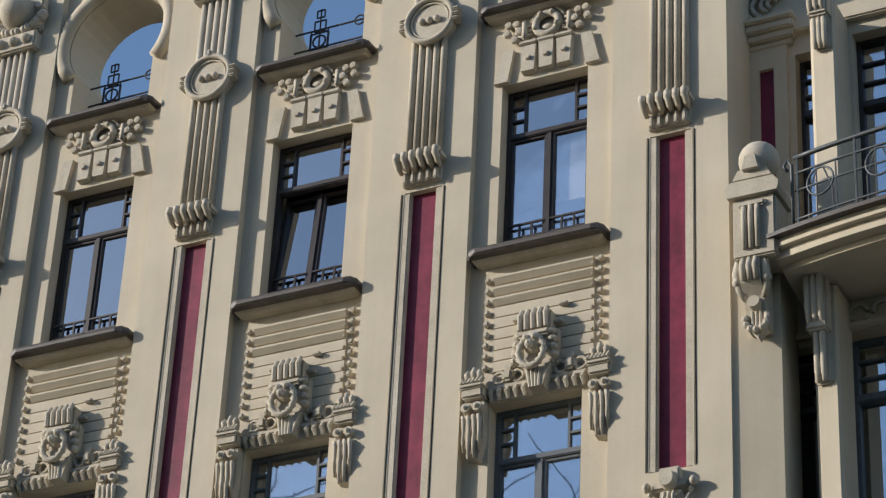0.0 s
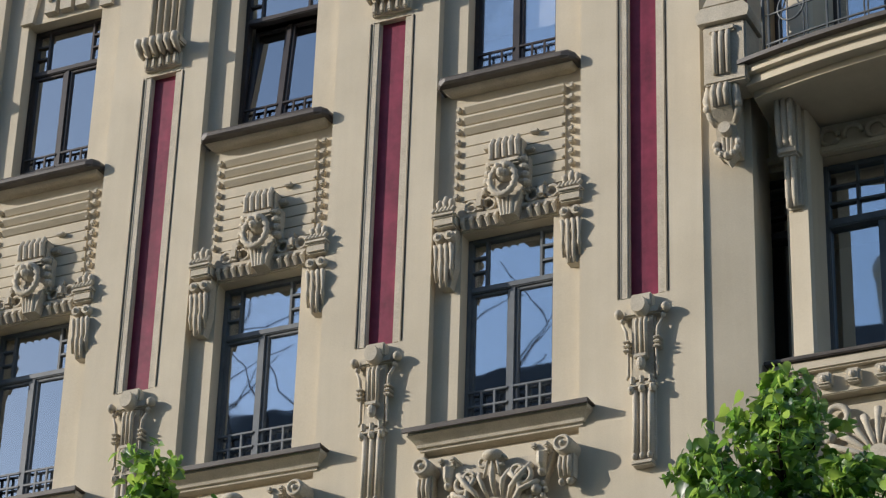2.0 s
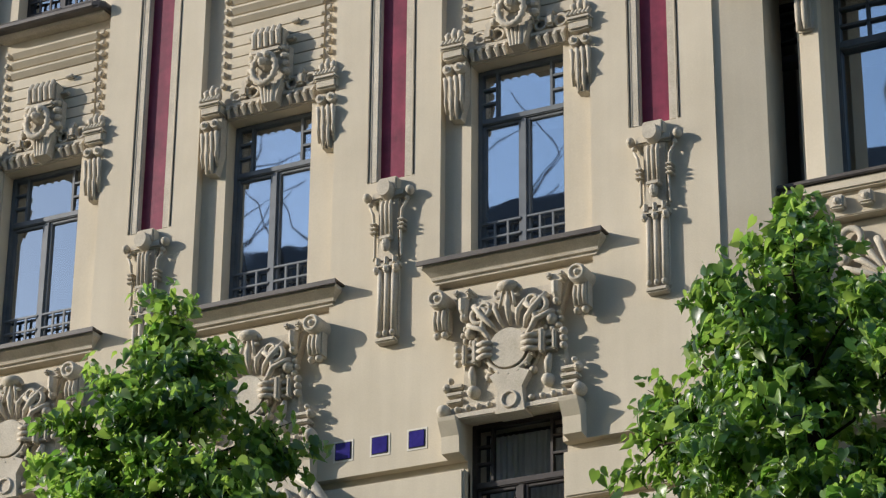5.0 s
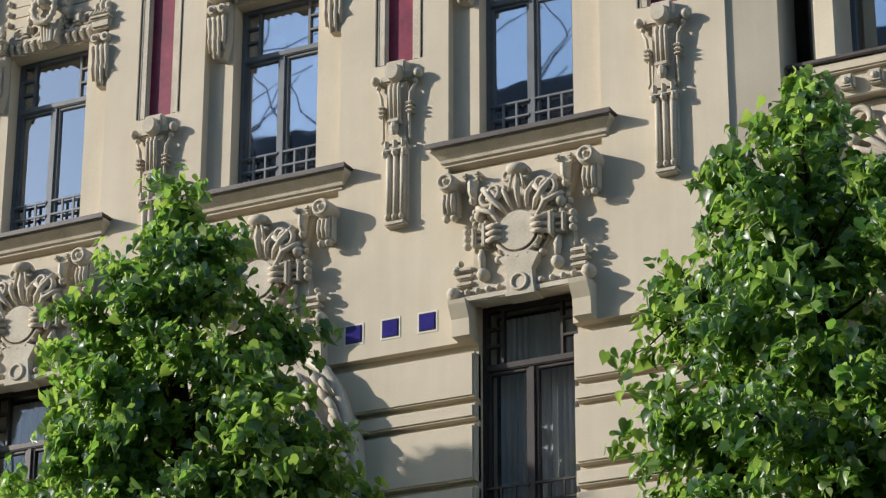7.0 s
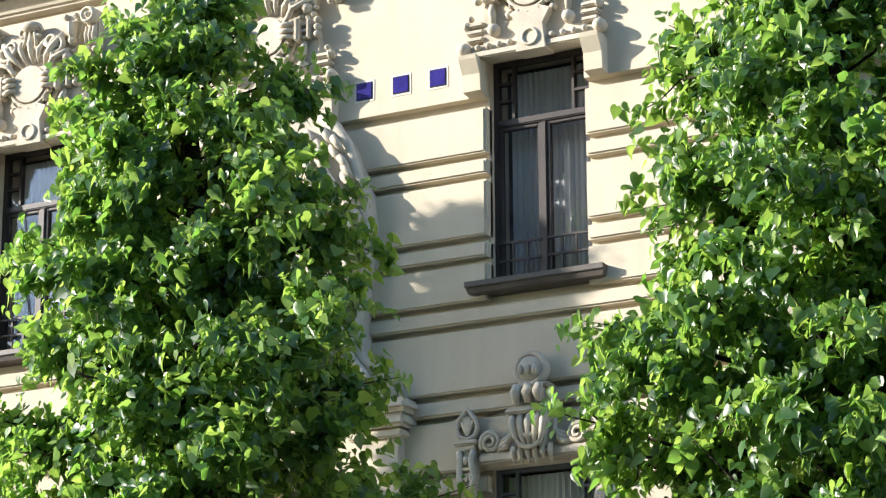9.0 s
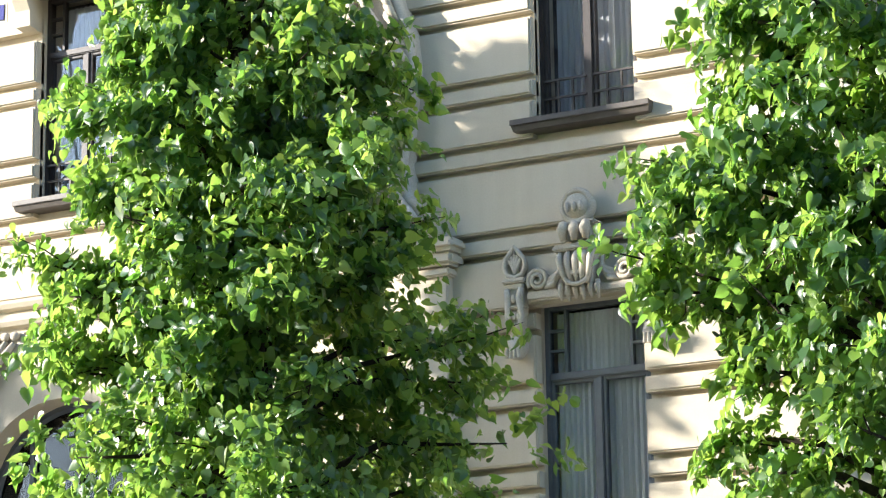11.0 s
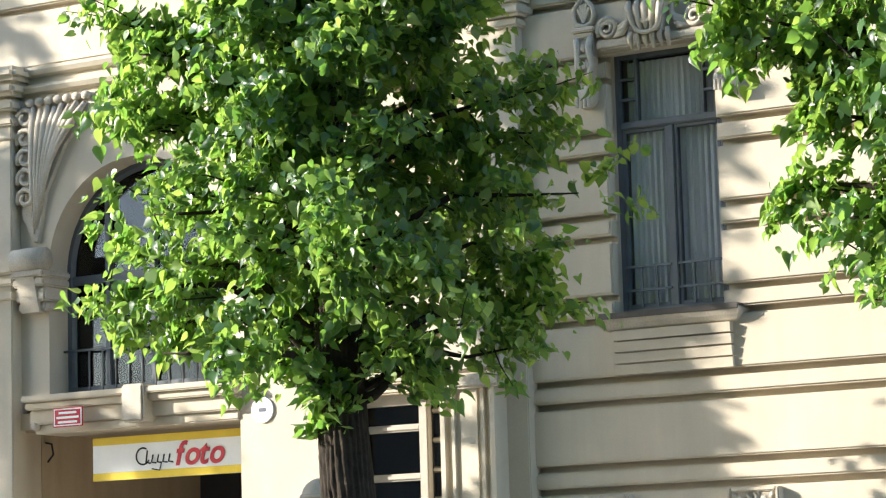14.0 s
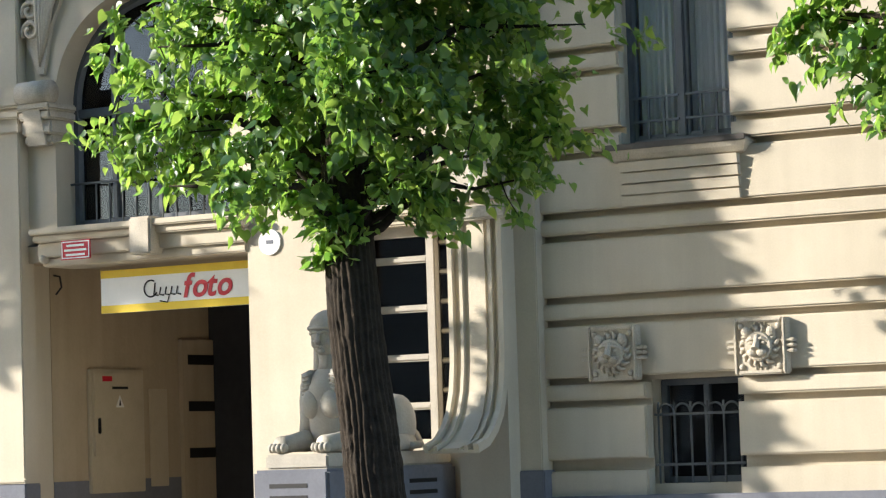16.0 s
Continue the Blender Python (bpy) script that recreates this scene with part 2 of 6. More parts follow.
# piers between the bays, standing proud
edges = [(CORNER - 0.0, BAYS[0] + RECESS_R)] + [(a - RECESS_L, b + RECESS_R) for a, b in zip(BAYS, BAYS[1:])] + [(BAYS[3] - RECESS_L, WEST)]
for k, (right, left) in enumerate(edges):
    bm = bm_()
    centre = PIERS[k] if k < 4 else None
    if centre is None:
        box(bm, left, right, 0.0, RECESS + 0.02, 13.45, TOP)
    else:
        pierced(bm, left, right, 13.45, TOP, 0.0, RECESS + 0.02, [(centre - 0.245, centre + 0.245, 14.9, 19.12)])
    part("pier", bm, STUCCO, upper)

# flat wall above the first floor windows
bm = bm_()
pierced(bm, WEST, CORNER, 11.55, 13.45, 0.0, RECESS + 0.02, [(c - 0.57, c + 0.55, 11.5, 11.97) for c in BAYS])
part("wall_band", bm, STUCCO, upper)

# attic with the open horseshoe arches
def arch_points(c, half, cz, R, z0, n=22):
    a = math.acos(half / R)
    pts = [(c - half, z0)]
    lo = -a
    for i in range(n + 1):
        t = math.pi - lo + (2 * lo - math.pi) * i / n
        pts.append((c + R * math.cos(t), cz + R * math.sin(t)))
    return pts + [(c + half, z0)]


def arch_wall(bm, c, left, right, z0, z1, y0, y1, pts):
    """A slab from left to right with the opening pts cut through it."""
    def out(p):
        if p[1] <= z0 + 1e-6:
            return (left if p[0] < c else right, z0)
        dx, dz = p[0] - c, p[1] - (z0 + 1.2)
        if dz > 0 and abs(dx) < dz * 0.62:
            return (c + dx / max(dz, 1e-6) * (z1 - z0 - 1.2) * 0.9, z1)
        return (left if dx < 0 else right, p[1] + max(0, dz) * 0.4)
    front = [(bm.verts.new((p[0], y0, p[1])), bm.verts.new((p[0], y1, p[1])), bm.verts.new((out(p)[0], y0, out(p)[1])), bm.verts.new((out(p)[0], y1, out(p)[1]))) for p in pts]
    for a, b in zip(front, front[1:]):
        bm.faces.new((a[0], b[0], b[2], a[2]))
        bm.faces.new((a[1], a[3], b[3], b[1]))
        bm.faces.new((a[0], a[1], b[1], b[0]))


for k, c in enumerate(BAYS[:3]):
    bm = bm_()
    arch_wall(bm, c, c - RECESS_L - 0.02, c + RECESS_R + 0.02, 21.45, TOP - 0.6, RECESS, 0.85, arch_points(c, 0.60, 22.72, 0.72, 21.45))
    part("attic_arch", bm, STUCCO, upper)
    bm = bm_()
    pts = arch_points(c, 0.66, 22.72, 0.83, 21.95)[1:-1]
    tube(bm, [(x, RECESS - 0.02, z) for x, z in pts], 0.10, 8)
    part("archivolt", bm, STUCCO, upper, smooth=True)
bm = bm_()
box(bm, BAYS[3] - RECESS_L, BAYS[3] + RECESS_R, RECESS, 0.55, 21.45, TOP - 0.6)
box(bm, WEST, CORNER, 0.0, 0.85, TOP - 0.6, TOP)
part("attic_top", bm, STUCCO, upper)
for k in range(4):
    bm = bm_()
    x = (edges[k][0] + edges[k][1]) / 2
    box(bm, edges[k][1] + 0.01, edges[k][0] - 0.01, RECESS + 0.02, 0.85, 21.45, TOP - 0.61)
    part("attic_pier", bm, STUCCO, upper)

# rusticated lower wall: long courses with double grooves between
JOINTS = [11.50, 10.81, 9.93, 9.25, 8.33, 7.53, 6.77, 5.96, 5.16, 4.36, 3.53, 2.74, 2.04]
lower_holes = [(-0.57 + BAYS[0], 0.55 + BAYS[0], 9.58, 11.97), (-0.59 + BAYS[0], 0.57 + BAYS[0], 5.12, 7.70), (-0.36, 0.60, 1.84, 2.84)]
lower_holes += [(c - 0.57, c + 0.55, 9.58, 11.97) for c in BAYS[1:]]
lower_holes += [(-8.02, -4.91, GROUND - 0.1, 8.35), (-3.62, -2.50, 1.9, 4.75)]
bm = bm_()
pierced(bm, WEST, CORNER, GROUND - 0.2, 8.4, 0.15, 0.55, lower_holes)
lower = tagged(part("rusticated_wall", bm, STUCCO), "beige stucco wall of long rusticated courses with double grooves", "wall", kind="structure")


def course(z0, z1, proud, soft):
    """One long band of the wall face, cut where the openings stand."""
    mids = [(h[0], h[1]) for h in lower_holes if h[2] < (z0 + z1) / 2 < h[3]]
    x, spans = WEST, []
    for a, b in sorted(mids):
        spans.append((x, a))
        x = b
    spans.append((x, CORNER))
    for a, b in spans:
        if b - a < 0.05:
            continue
        bm = bm_()
        box(bm, a, b, 0.07 - proud, 0.17, z0, z1)
        front = [e for e in bm.edges if all(v.co.y < 0.08 for v in e.verts)]
        bmesh.ops.bevel(bm, geom=front, offset=soft, segments=2, affect="EDGES")
        part("stucco_course", bm, STUCCO, lower)


for up, down in zip(JOINTS, JOINTS[1:] + [1.66]):
    course(down + (0.145 if down > 2.1 else 0.05 if down > 1.7 else 0.06), up - 0.145 if up != 11.50 and up > 2.1 else up - 0.06, 0.07, 0.018)
    if up != 11.50 and up > 2.1:
        course(up - 0.078, up + 0.078, 0.066, 0.02)
bm = bm_()
pierced(bm, -4.91, CORNER + 0.05, GROUND - 0.2, 1.74, -0.09, 0.09, [(-0.36, 0.60, 1.84, 2.84)])
pierced(bm, WEST, -8.02, GROUND - 0.2, 1.74, -0.09, 0.09)
tagged(part("plinth", bm, PLINTH), "blue-grey painted plinth along the foot of the wall", "plinth", kind="structure")

# rooms behind the windows, their shade put into a near-black colour, and the body of the house
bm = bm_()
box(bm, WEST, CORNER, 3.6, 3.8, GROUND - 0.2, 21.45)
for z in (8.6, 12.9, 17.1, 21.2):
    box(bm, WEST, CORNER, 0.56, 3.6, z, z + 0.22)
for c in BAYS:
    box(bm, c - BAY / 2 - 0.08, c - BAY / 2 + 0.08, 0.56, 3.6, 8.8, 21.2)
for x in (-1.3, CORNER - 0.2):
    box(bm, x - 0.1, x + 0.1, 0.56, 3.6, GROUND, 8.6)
tagged(part("inner_walls", bm, ROOM_SHADE), "near-black walls and floors standing for room shade behind the windows", "interior", kind="structure")

# ---------------------------------------------------------------- windows
count = [0]


def window(c, z0, z1, half, y, mat, style, label, dress=None, tilt=0.0):
    """A casement window: outer frame, transom, mullion, top light with side panes, two sashes with a lattice at the foot."""
    count[0] += 1
    w = thing("window_%d" % count[0], label, "window", "casement windows", "structure", (c, y, z0))
    h = z1 - z0
    f = 0.055
    zt = h * (0.70 if style != "g" else 0.705)
    pane = {"curtain": NEAR, "blind": HALF}.get(dress, GLASS)
    bm = bm_()
    for a in ((-half, -half + f, 0, h), (half - f, half, 0, h), (-half + f, half - f, h - f, h), (-half + f, half - f, 0, f)):
        box(bm, a[0], a[1], -0.03, 0.07, a[2], a[3], 0.008)
    part("frame", bm, mat, w)
    bm = bm_()
    box(bm, -half + f, half - f, -0.05, 0.07, zt, zt + 0.075, 0.012)
    part("transom", bm, mat, w)
    bm = bm_()
    box(bm, -0.035, 0.035, -0.04, 0.07, f, zt, 0.01)
    lean = pose(0, 0, f) @ pose(0, 0, 0, -tilt, 0, 0) @ pose(0, 0, -f)
    part("mullion", bm, mat, w).matrix_local = lean
    # top light: a wide pane with a column of small ones each side
    side = 0.17
    for s in (-1, 1):
        bm = bm_()
        xa = s * (half - f - side)
        box(bm, xa - 0.014, xa + 0.014, -0.02, 0.05, zt + 0.075, h - f)
        for q in (0.36, 0.68):
            za = zt + 0.075 + (h - f - zt - 0.075) * q
            box(bm, min(xa, s * (half - f)), max(xa, s * (half - f)), -0.018, 0.045, za - 0.013, za + 0.013)
        part("glazing_bar", bm, mat, w)
    for s in (-1, 1):
        x0, x1 = (-half + f, -0.035) if s < 0 else (0.035, half - f)
        bm = bm_()
        e = 0.035
        for a in ((x0, x0 + e, f, zt), (x1 - e, x1, f, zt), (x0 + e, x1 - e, f, f + e), (x0 + e, x1 - e, zt - e, zt)):
            box(bm, a[0], a[1], -0.018, 0.05, a[2], a[3], 0.006)
        part("sash", bm, mat, w).matrix_local = lean
        bm = bm_()
        lat = h * (0.155 if style != "v" else 0.15)
        cols = 3
        for i in range(1, cols):
            xa = x0 + (x1 - x0) * i / cols
            box(bm, xa - 0.011, xa + 0.011, -0.05, -0.025, f, f + lat)
        for q in ((0.5, 1.0) if style != "g" else (0.42, 1.0)):
            box(bm, x0, x1, -0.052, -0.024, f + lat * q - 0.011, f + lat * q + 0.011)
        part("lattice", bm, mat, w).matrix_local = lean
        bm = bm_()
        box(bm, x0 + e, x1 - e, 0.012, 0.02, f + e, zt - e)
        p = part("pane", bm, pane, w)
        p.matrix_local, p.visible_shadow = lean, dress != "blind"
    bm = bm_()
    box(bm, -half + f, half - f, 0.012, 0.02, zt + 0.075, h - f)
    part("pane", bm, pane, w).visible_shadow = dress != "blind"
    if dress == "blind":
        bm = bm_()
        box(bm, -half + 0.06, half - 0.06, 0.052 if tilt else 0.075, 0.057 if tilt else 0.08, h * 0.30, zt - 0.01 if tilt else h - 0.06)
        part("roller_blind", bm, BLIND, w, "white roller blind half drawn").matrix_local = lean
    if dress == "curtain":
        for s in (-1, 1):
            bm = bm_()
            n = 22
            pts = [(s * (0.0 + (half - 0.1) * i / n), (0.065 if style == 'g' else 0.20) + 0.013 * math.sin(i * 1.9) + 0.008 * math.sin(i * 4.1)) for i in range(n + 1)]
            for (xa, ya), (xb, yb) in zip(pts, pts[1:]):
                bm.faces.new([bm.verts.new(p) for p in ((xa, ya, 0.08), (xb, yb, 0.08), (xb, yb, h - 0.08), (xa, ya, h - 0.08))])
            part("curtain", bm, NET if style == "g" else CURTAIN, w, "grey net curtain")
    return w


for k, c in enumerate(BAYS):
    look_of = ("dark brown casement window with a white blind half drawn", "dark brown casement window with its sashes tilted open before a blind", "dark brown casement window reflecting the sky with a low lattice")[min(k, 2)]
    window(c, 18.12, 20.42, 0.55, 0.32, BROWN, "w", look_of, "blind" if k < 2 else None, 5.5 if k == 1 else 0.0)
    window(c, 13.88, 16.14, 0.55, 0.32, GREYWOOD, "v", "blue-grey casement window reflecting the sky over a moulded cornice")
    window(c - 0.01, 9.58, 11.97, 0.56, 0.24, BROWN, "u", "dark brown casement window with net curtains and a low lattice", "curtain")
window(BAYS[0] - 0.01, 5.12, 7.70, 0.58, 0.24, GREYWOOD, "g", "grey casement window with net curtains under a stucco head", "curtain")


# ---------------------------------------------------------------- sills and cornices
def ledge(name, c, half, profile, mat, label, top=None, nose=None):
    """A moulded ledge: profile (out, z) carried along the wall, mitred at its ends."""
    t = thing(name, label, "ledge", name + "s")
    bm = bm_()
    rows = []
    for out, z in profile:
        o = out * 0.75
        rows.append([bm.verts.new(p) for p in ((c - half - o, 0.2, z), (c - half - o, -out, z), (c + half + o, -out, z), (c + half + o, 0.2, z))])
    for a, b in zip(rows, rows[1:]):
        for i in range(3):
            bm.faces.new((a[i], a[i + 1], b[i + 1], b[i]))
    bm.faces.new(rows[0])
    bm.faces.new(rows[-1])
    part("moulding", bm, mat, t)
    if nose:
        # rolled sheet edge: a rounded front that dies back into the wall at both ends
        z0, z1, out = nose
        bm = bm_()
        mid, h = (z0 + z1) / 2, (z1 - z0) / 2
        path = [(c - half - 0.10, 0.12), (c - half - 0.09, -out * 0.35), (c - half - 0.04, -out * 0.8), (c - half + 0.05, -out), (c + half - 0.05, -out), (c + half + 0.04, -out * 0.8), (c + half + 0.09, -out * 0.35), (c + half + 0.10, 0.12)]
        rows = []
        for x, y in path:
            k = 0.0 if abs(x - c) > half else 1.0
            rows.append([bm.verts.new((x + (0.02 if x < c else -0.02) * q * (1 - k), y + 0.025 * q * k, z)) for q, z in ((1, z0), (0, z0 + h * 0.5), (0, mid + h * 0.3), (1, z1))])
        for a, b in zip(rows, rows[1:]):
            for i in range(3):
                bm.faces.new((a[i], a[i + 1], b[i + 1], b[i]))
        bm.faces.new([r[0] for r in rows])
        bm.faces.new([r[3] for r in rows][::-1])
        part("rolled_cover", bm, SHEET, t, "dark brown sheet metal cover")
    if top:
        z, out = top
        bm = bm_()
        o = out * 0.75
        box(bm, c - half - o, c + half + o, -out, 0.2, z, z + 0.022, 0.006)
        box(bm, c - half - o, c + half + o, -out - 0.012, -out + 0.012, z - 0.035, z + 0.024, 0.005)
        part("sheet_cover", bm, SHEET, t, "dark sheet metal cover")
    return t


for c in BAYS:
    cc = c + 0.03
    ledge("window_sill", cc, 0.76, [(-0.09, 17.905), (-0.02, 17.91), (0.02, 17.925), (0.045, 17.945), (0.05, 17.955)], RELIEF, "rounded stucco sill with a dark brown metal cover", nose=(17.955, 18.055, 0.17))
    ledge("window_sill", cc - 0.03, 0.72, [(-0.09, 21.33), (-0.02, 21.335), (0.02, 21.35), (0.04, 21.37), (0.045, 21.38)], RELIEF, "rounded stucco sill under an open attic arch", nose=(21.38, 21.47, 0.15))
    ledge("window_cornice", cc, 0.92, [(0.0, 13.53), (0.02, 13.535), (0.02, 13.565), (0.05, 13.57), (0.06, 13.60), (0.10, 13.64), (0.14, 13.67), (0.155, 13.68), (0.155, 13.72), (0.14, 13.73)], RELIEF, "deep moulded cornice under a window with dark metal cover", (13.732, 0.195))
    ledge("window_sill", c, 0.68, [(0.0, 9.44), (0.08, 9.45), (0.10, 9.50), (0.10, 9.54)], SHEET, "narrow dark metal window sill", (9.542, 0.11))
ledge("window_sill", BAYS[0] + 0.02, 0.66, [(0.0, 4.93), (0.06, 4.95), (0.10, 5.0), (0.12, 5.05), (0.10, 5.08)], RELIEF, "pale stucco sill with grey metal cover", (5.082, 0.12))

# red glazed panels in the piers, with their raised frames
for c in PIERS:
    t = thing("red_panel", "tall dark red glazed panel in a beige moulded frame", "panel", "red panels")
    bm = bm_()
    box(bm, c - 0.245, c + 0.245, 0.085, RECESS + 0.01, 14.9, 19.12)
    part("panel_face", bm, RED, t)
    for x0, x1, y0 in ((-0.261, -0.165, 0.006), (0.165, 0.261, 0.006), (-0.290, -0.262, -0.014), (0.262, 0.290, -0.014)):
        bm = bm_()
        box(bm, c + x0, c + x1, y0, 0.10 if y0 > 0 else 0.01, 14.9, 19.12, 0.012)
        part("frame_strip", bm, RELIEF, t)

# ---------------------------------------------------------------- ground and street
bm = bm_()
v = [bm.verts.new(p) for p in ((-600, -600, GROUND - 0.14), (600, -600, GROUND - 0.14), (600, 600, GROUND - 0.14), (-600, 600, GROUND - 0.14))]
bm.faces.new(v)
tagged(part("ground", bm, ASPHALT), "grey asphalt street", "ground", kind="structure")
bm = bm_()
box(bm, -60, 60, -5.2, 8, GROUND - 0.3, GROUND)
pave = tagged(part("pavement", bm, PAVING), "grey concrete pavement along the house", "pavement", kind="structure")
bm = bm_()
box(bm, -60, 60, -5.36, -5.2, GROUND - 0.3, GROUND + 0.01, 0.02)
part("kerb", bm, STONE, pave)

# house across the street, seen only in the window panes
far = thing("opposite_house", "weathered grey rendered house across the street with a dark roof", "house", kind="structure")
bm = bm_()
fholes = [(x, x + 1.3, z, z + 2.2) for x in range(-22, 24, 3) for z in (3.0, 7.2, 11.4, 15.6, 19.6, 23.6)]
pierced(bm, -26, 30, 0.0, 28.8, -34, -33.4, fholes)
part("wall", bm, OPPOSITE, far)
bm = bm_()
prism(bm, [(-33.2, 28.8), (-36, 33.6), (-44, 33.6), (-46, 28.8)], -26.4, 30.4, "x")
part("roof", bm, ROOFING, far)
for x in (-21, -15, -7, 3, 12):
    bm = bm_()
    box(bm, x, x + 1.6, -37.5, -36.2, 32.8, 35.8, 0.03)
    part("chimney", bm, OPPOSITE, far)
# opaque panes, coloured near-black for the unlit rooms behind them
for q in fholes:
    bm = bm_()
    box(bm, q[0], q[1], -33.85, -33.8, q[2], q[3])
    part("pane", bm, ROOM_SHADE, far)
# ---------------------------------------------------------------- stucco ornament of the upper floors
def stud(bm, x, z, y0, y1, w, h, bevel=0.01):
    return box(bm, x - w / 2, x + w / 2, y0, y1, z - h / 2, z + h / 2, bevel)


def rod(bm, x0, z0, x1, z1, y, r, n=8):
    return tube(bm, [(x0, y, z0), (x1, y, z1)], r, n)


def wedge(bm, x, z0, z1, w0, w1, y0, y1):
    return prism(bm, [(x - w0 / 2, z0), (x + w0 / 2, z0), (x + w1 / 2, z1), (x - w1 / 2, z1)], y1, y0, "y", 0.94)


def window_head():
    """Keystones, ring and flower heads over a fourth-floor window. Base at the window top."""
    t = thing("window_head_relief", "cast stucco keystones with a ring and flower heads", "ornament", "window head reliefs")
    y = RECESS
    for i, x in enumerate((-0.21, 0.02, 0.25)):
        bm = bm_()
        wedge(bm, x, 0.06, 0.44 + 0.03 * (i == 1), 0.17, 0.205, y - 0.09, y + 0.02)
        disc(bm, x, 0.25, 0.04, y - 0.125, y - 0.07, 14, 0.8)
        stud(bm, x, 0.475, y - 0.11, y + 0.02, 0.225, 0.05)
        part("keystone", bm, RELIEF, t)
    for s, x in ((-1, -0.54), (1, 0.58)):
        bm = bm_()
        prism(bm, [(x - 0.09 + s * 0.03, 0.0), (x + 0.09 + s * 0.03, 0.0), (x - s * 0.06 + 0.07, 0.44), (x - s * 0.06 - 0.07, 0.44)], y + 0.02, y - 0.06, "y")
        part("side_block", bm, RELIEF, t)
    bm = bm_()
    hoop(bm, 0.02, 0.70, y - 0.07, 0.15, 0.045, 24, sides=10)
    hoop(bm, 0.02, 0.72, y - 0.05, 0.215, 0.022, 22, 15, 165)
    disc(bm, 0.02, 0.70, 0.14, y - 0.02, y + 0.02, 18)
    for q in (60, 120, 200, 340):
        ball(bm, (0.02 + 0.15 * math.cos(radians(q)), y - 0.11, 0.70 + 0.15 * math.sin(radians(q))), 0.036, 8)
    ball(bm, (0.02, y - 0.05, 0.66), 0.06, 10, (1.2, 0.6, 0.8))
    part("ring", bm, RELIEF, t, smooth=True)
    bm = bm_()
    stud(bm, 0.02, 1.0, y - 0.10, y + 0.02, 0.32, 0.05)
    rod(bm, 0.02, 0.86, 0.02, 1.02, y - 0.07, 0.03)
    ball(bm, (0.02, y - 0.1, 1.03), 0.045)
    part("cross_bar", bm, RELIEF, t)
    for s in (-1, 1):
        bm = bm_()
        for q in (0.60, 0.67, 0.74):
            rod(bm, 0.02 + s * 0.2, q, 0.02 + s * 0.42, q, y - 0.05, 0.022, 6)
        stud(bm, 0.02 + s * 0.29, 0.67, y - 0.10, y, 0.06, 0.25)
        for dx, dz in ((0.40, 0.79), (0.52, 0.68), (0.42, 0.57), (0.50, 0.80), (0.36, 0.68)):
            ball(bm, (0.02 + s * dx, y - 0.055, dz), 0.052, 12, (1.05, 0.9, 0.9))
            hoop(bm, 0.02 + s * dx, dz, y - 0.085, 0.036, 0.012, 10)
        part("flower", bm, RELIEF, t, smooth=True)
    return t


